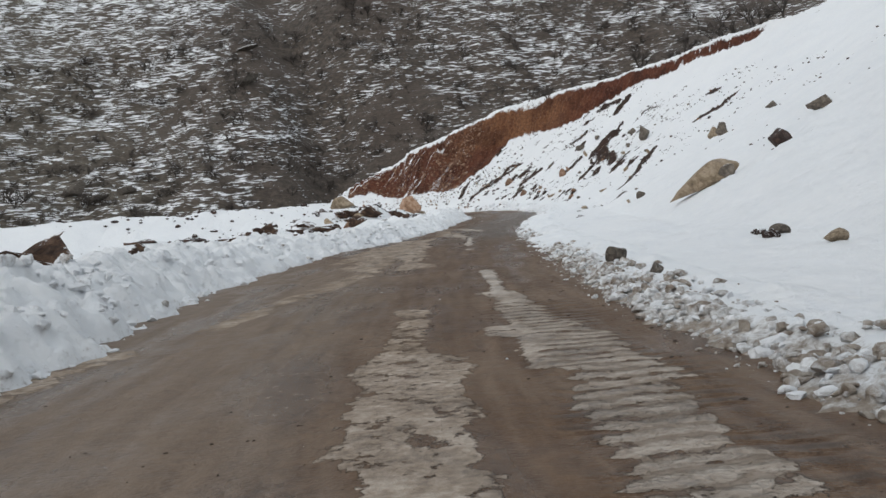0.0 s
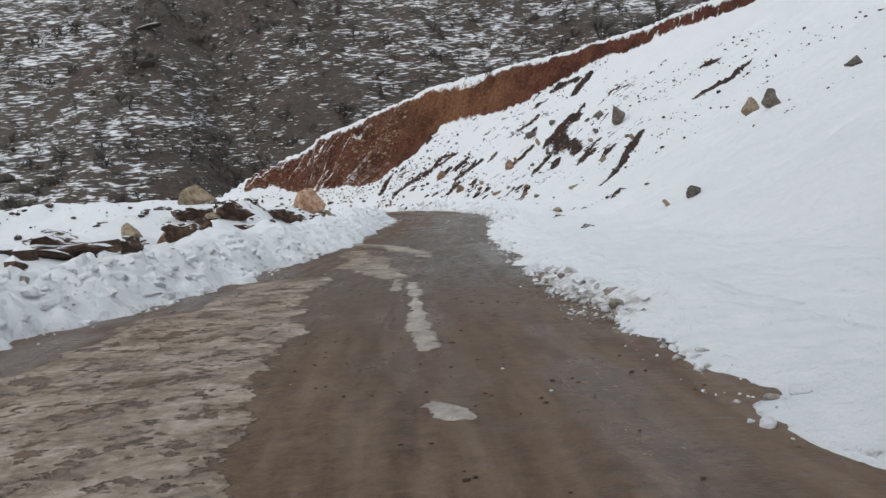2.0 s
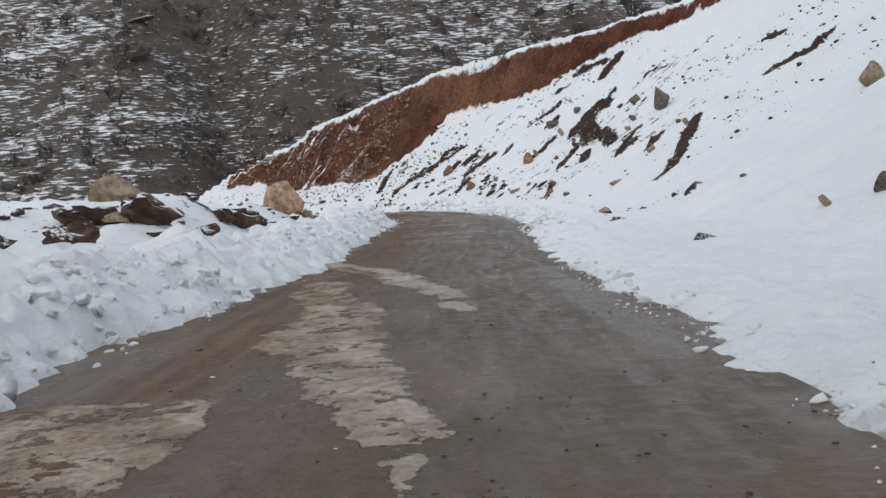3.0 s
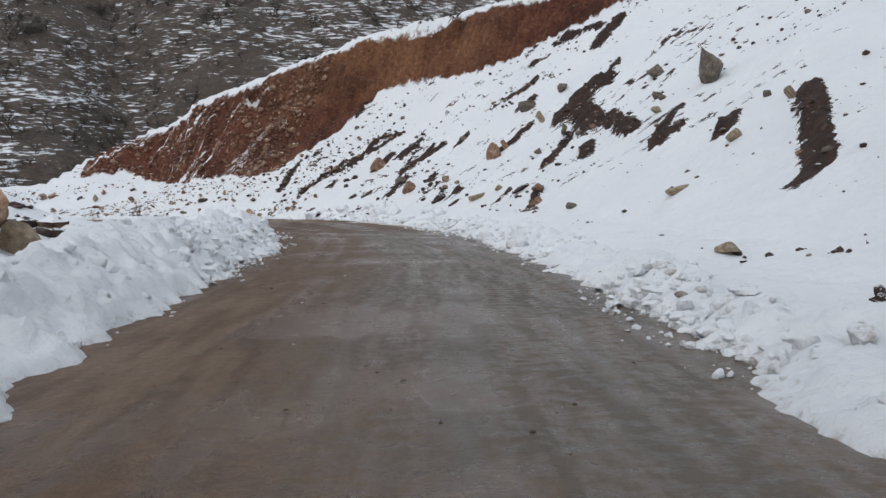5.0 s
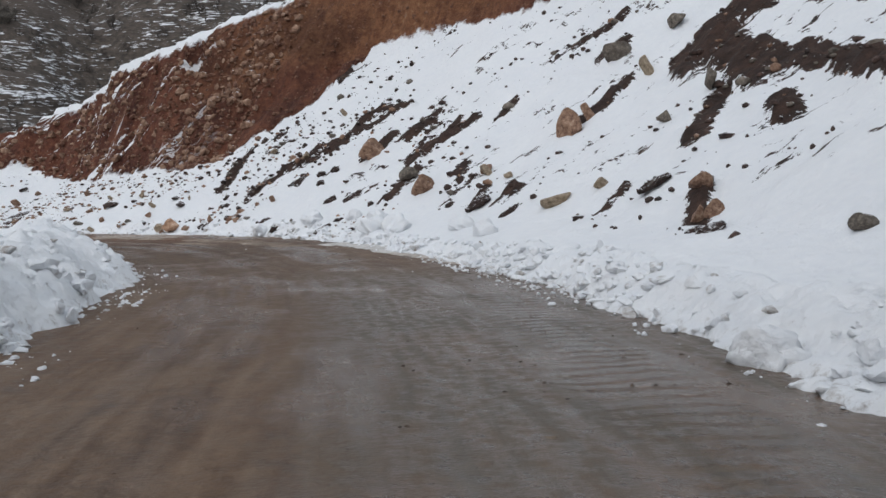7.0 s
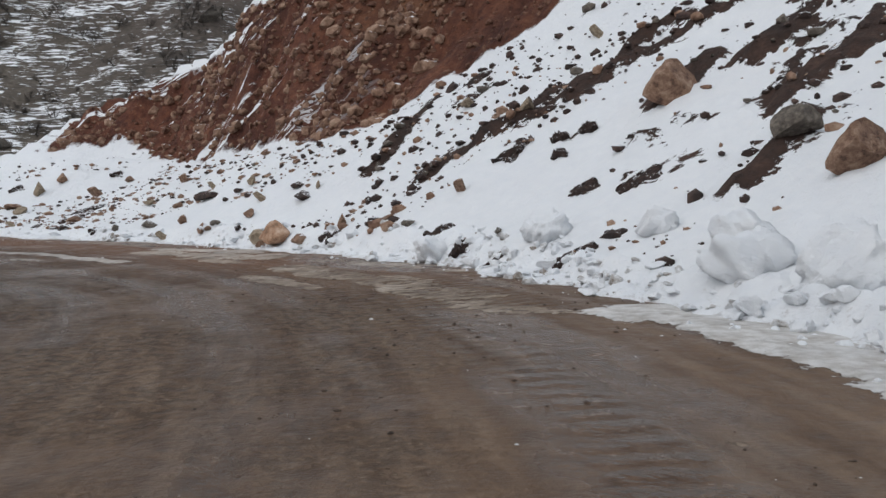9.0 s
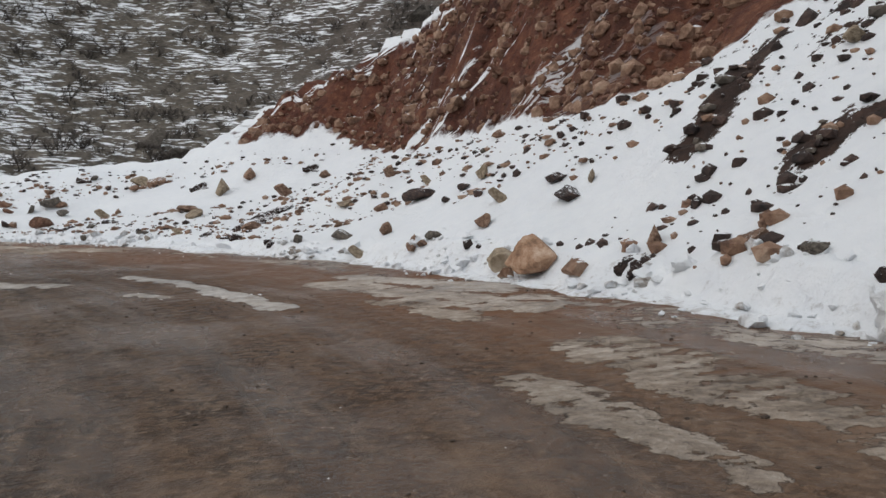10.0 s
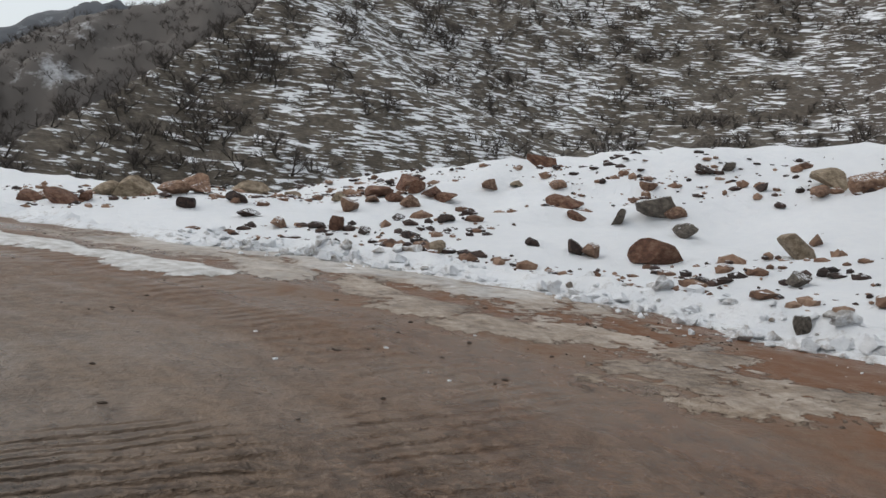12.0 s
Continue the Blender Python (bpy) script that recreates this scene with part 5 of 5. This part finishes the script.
build_pebbles("stones", 1300, on_slope(16.6, 24.5, 0.8, 9, -0.05), (.025, .16), M_ORANGE, 201, "small brown stones strewn over the snowy berm")
build_pebbles("stones", 1500, on_slope(16.6, 24.8, 0.8, 10, -0.1), (.02, .13), M_DARK, 202, "small dark stones strewn over the snowy berm")
build_pebbles("stones", 1300, on_slope(8.8, 16.8, 3.0, 22, 0.12), (.02, .13), M_DARK, 203, "dark stones showing through the slope's snow", 0.8)
build_pebbles("stones", 90, on_slope(8.8, 16.8, 3.0, 22, 0.2), (.06, .26), M_DARK, 213, "larger dark stones and clods on the snow slope", 0.85)
build_pebbles("stones", 40, on_slope(8.0, 16.8, 3.0, 22, 0.1), (.06, .26), M_GREY, 214, "grey stones on the snow slope", 0.6)
build_pebbles("stones", 420, on_slope(13.2, 17.2, 0.8, 7, -0.1), (.02, .16), M_DARK, 215, "dark stones in the snow above the bend", 0.8)
build_pebbles("stones", 150, on_slope(13.2, 17.2, 0.6, 6, -0.2), (.03, .18), M_ORANGE, 216, "orange-brown stones in the snow above the bend", 0.8)
build_pebbles("stones", 200, on_slope(3.0, 9.5, 9.0, 26, 0.15), (.03, .14), M_DARK, 204, "scattered dark stones on the snow slope", 0.8)
def by_earth(r, count):
    """Places in and round the bare earth on the slope."""
    s, d = np.interp(r.uniform(7.5, 17, count * 20), outer.u, outer.s), r.uniform(2, 26, count * 20)
    x, y = outer.at(s, d)
    keep = exposed(x, y) > r.uniform(0.1, 0.7, len(x))
    return x[keep][:count], y[keep][:count]


build_pebbles("stones", 400, by_earth, (.02, .18), M_DARK, 221, "dark broken stones round bare earth on the slope", 0.7)
build_pebbles("stones", 110, by_earth, (.04, .24), M_GREY, 222, "grey-brown stones lying in bare earth on the slope", 0.7)
build_pebbles("stones", 60, by_earth, (.04, .22), M_ORANGE, 223, "orange-brown stones lying in bare earth on the slope", 0.7)
build_pebbles("scar_stones", 2800, in_scar, (.03, .2), M_SCAR, 205, "rounded red-brown stones set in the red earth face", 0.9, -0.25)
build_pebbles("scar_stones", 1500, lambda r, n: in_scar(r, n, 12.3, 16.8), (.02, .13), M_SCAR, 208, "small pebbles set in the ochre earth face", 0.9, -0.25)
build_pebbles("scar_stones", 900, in_scar, (.05, .3), M_ORANGE, 206, "pale brown stones set in the red earth face", 0.9, -0.05)
def on_knoll(r, count):
    x, y = r.uniform(-48, -14, count), r.normal(70, 5, count)
    keep = knoll(x, y) > 0.25
    return x[keep], y[keep]


build_pebbles("stones", 420, on_knoll, (.06, .45), M_DARK, 211, "dark stones showing through snow on the knoll", 0.6)
build_pebbles("stones", 260, on_mound, (.05, .5), M_EARTH, 212, "red-brown earth clods and stones on the valley side mound", 0.7)
build_pebbles("stones", 420, on_mound, (.05, .4), M_DARK, 207, "dark earth clods and stones on the valley side mound", 0.5)


def on_road(r, count):
    s, d = np.interp(r.uniform(1.0, 23, count * 2), outer.u, outer.s), -np.abs(r.normal(0, 3.0, count * 2))
    x, y = outer.at(s, d)
    keep = (inner.near(x, y)[1] > 0.3) & (fbm(x * 0.5, y * 0.3, 3, 171) + r.normal(0, 0.3, len(x)) > 0.1)
    return x[keep][:count], y[keep][:count]


build_pebbles("road_grit", 5500, on_road, (.004, .024), M_DARK_MUD, 209, "crumbs of mud and grit on the road", 0.6)
build_pebbles("road_snow_crumbs", 240, on_road, (.005, .028), M_BANK, 210, "small crumbs of snow dropped on the road", 0.6)


# ---- bare trees ----
def bare_tree(r, limbs, twigs, height):
    """Trunk and limbs, and the fine twigs, of a leafless oak scrub tree, as two shapes."""
    wood, fine = ([], []), ([], [])

    def tube(into, a, b, ra, rb, sides):
        v, f = into
        d = b - a
        d = d / (np.linalg.norm(d) + 1e-9)
        p = np.cross(d, (0.3, 0.9, 0.1))
        p /= np.linalg.norm(p) + 1e-9
        q = np.cross(d, p)
        n0 = len(v)
        for c, rad in ((a, ra), (b, rb)):
            for k in range(sides):
                t = 2 * math.pi * k / sides
                v.append(c + rad * (math.cos(t) * p + math.sin(t) * q))
        for k in range(sides):
            k2 = (k + 1) % sides
            f.append((n0 + k, n0 + k2, n0 + sides + k2))
            f.append((n0 + k, n0 + sides + k2, n0 + sides + k))

    def cone(into, a, b, rad):
        v, f = into
        n0 = len(v)
        v.extend([a + (rad, 0, 0), a + (-0.5 * rad, 0.87 * rad, 0), a + (-0.5 * rad, -0.87 * rad, 0), b])
        f.extend([(n0, n0 + 1, n0 + 3), (n0 + 1, n0 + 2, n0 + 3), (n0 + 2, n0, n0 + 3)])

    def grow(a, way, length, rad, depth):
        b = a + way * length
        tube(wood, a, b, rad, rad * 0.65, 3 if depth else 5)
        if depth >= 2:
            for _ in range(twigs):
                w = way + r.normal(0, 0.65, 3)
                w[2] += 0.25
                w /= np.linalg.norm(w)
                s = a + way * length * r.uniform(0.3, 1)
                e = s + w * length * r.uniform(0.6, 1.3)
                cone(fine, s, e, rad * 0.85)
            return
        for _ in range(limbs):
            w = way + r.normal(0, 0.55, 3)
            w[2] = max(w[2], 0.15) + 0.15
            w /= np.linalg.norm(w)
            grow(a + way * length * r.uniform(0.55, 1.0), w, length * r.uniform(0.6, 0.85), rad * 0.6, depth + 1)

    for _ in range(int(r.integers(1, 3))):
        w = np.array([r.normal(0, 0.3), r.normal(0, 0.3), 1.0])
        grow(np.array([r.normal(0, 0.1), r.normal(0, 0.1), -0.3]), w / np.linalg.norm(w), height * 0.32, height * 0.017, 0)
    return tuple((np.array(v), np.array(f)) for v, f in (wood, fine))


def plant_hill(count, seed):
    r = np.random.default_rng(seed)
    kinds = [bare_tree(r, 3, 8, 1.0) for _ in range(7)]
    th, rad = np.radians(r.uniform(-20, 96, count * 3)), np.sqrt(r.uniform(116 ** 2, 292 ** 2, count * 3))
    x, y = -10 - rad * np.sin(th), 80 + rad * np.cos(th)
    deg = np.degrees(th)
    dense = 0.5 * fbm(x * 0.022, y * 0.022, 3, 151) + 1.5 * step(60, 74, deg) * step(120, 160, rad) + 0.9 * np.exp(-((deg - 14) / 6.5) ** 2) + 0.1 * np.exp(-((deg - 28) / 9) ** 2)
    dense = dense + 1.6 * step(16, 3, hill_crest(deg) - hill_height(x, y)) * step(50, 60, deg)
    keep = r.random(count * 3) < np.clip(0.3 + 0.5 * dense + 0.15 * step(28, 36, deg), 0.07, 1)
    x, y = x[keep][:count], y[keep][:count]
    z = hill_height(x, y)
    wood, fine = [], []
    for k in range(len(x)):
        h = r.uniform(4.5, 11.5)
        spot = (x[k], y[k], z[k], h * 1.2, h * 1.2, h * r.uniform(.7, .95), r.uniform(0, 6.3), int(r.integers(7)))
        wood.append(spot)
    joined("hillside_trees", [k[0] for k in kinds], wood, M_BARK, "bare grey-brown oak scrub scattered over the hillside", "trees", smooth=False)
    joined("hillside_twigs", [k[1] for k in kinds], wood, M_TWIG, "fine leafless twigs of the hillside scrub", "trees", smooth=False)


plant_hill(2300, 401)


def plant_ridge(count, seed):
    r = np.random.default_rng(seed)
    kinds = [bare_tree(r, 3, 4, 1.0) for _ in range(5)]
    deg, up = r.uniform(58, 98, count), r.uniform(0.25, 1.0, count)
    x, y, z = ridge_place(380, 20, 104, 3, deg, up)
    h = r.uniform(6, 10, count)
    spots = [(x[k], y[k], z[k], h[k] * 1.3, h[k] * 1.3, h[k] * 0.8, r.uniform(0, 6.3), int(r.integers(5))) for k in range(count)]
    joined("ridge_trees", [k[0] for k in kinds], spots, M_BARK, "bare grey-brown woods covering the ridge beyond", "trees", smooth=False)
    joined("ridge_twigs", [k[1] for k in kinds], spots, M_TWIG, "fine leafless twigs of the woods on the ridge", "trees", smooth=False)


plant_ridge(1500, 402)


def crest_tree(x, y, height, seed, label):
    r = np.random.default_rng(seed)
    wood, fine = bare_tree(r, 4, 9, height)
    base = new("bare_tree")
    base.matrix_basis = pose(x, y, float(surface(x, y)[0]), 0, 0, r.uniform(0, 360))
    tagged(base, label, "tree", "bare trees behind the crest")
    place("trunk", mesh_from("trunk", *wood), M_BARK, parent=base)
    place("crown", mesh_from("crown", *fine), M_TWIG, parent=base)


for k, (u, extra, h) in enumerate([(11.3, 1.5, 5.5), (11.7, 3, 7), (12.1, 2, 6.5), (12.3, 4, 7.5), (12.7, 2, 5.5), (12.9, 5, 7), (13.3, 3, 6), (13.9, 3.5, 5), (14.5, 4, 5.5), (15.2, 4, 4.5), (16.2, 5, 4)]):
    s = float(np.interp(u, outer.u, outer.s))
    x, y = outer.at(s, float(DP(u)) + extra)
    crest_tree(float(x), float(y), h, 500 + k, "leafless shrubby tree standing behind the snowy crest")
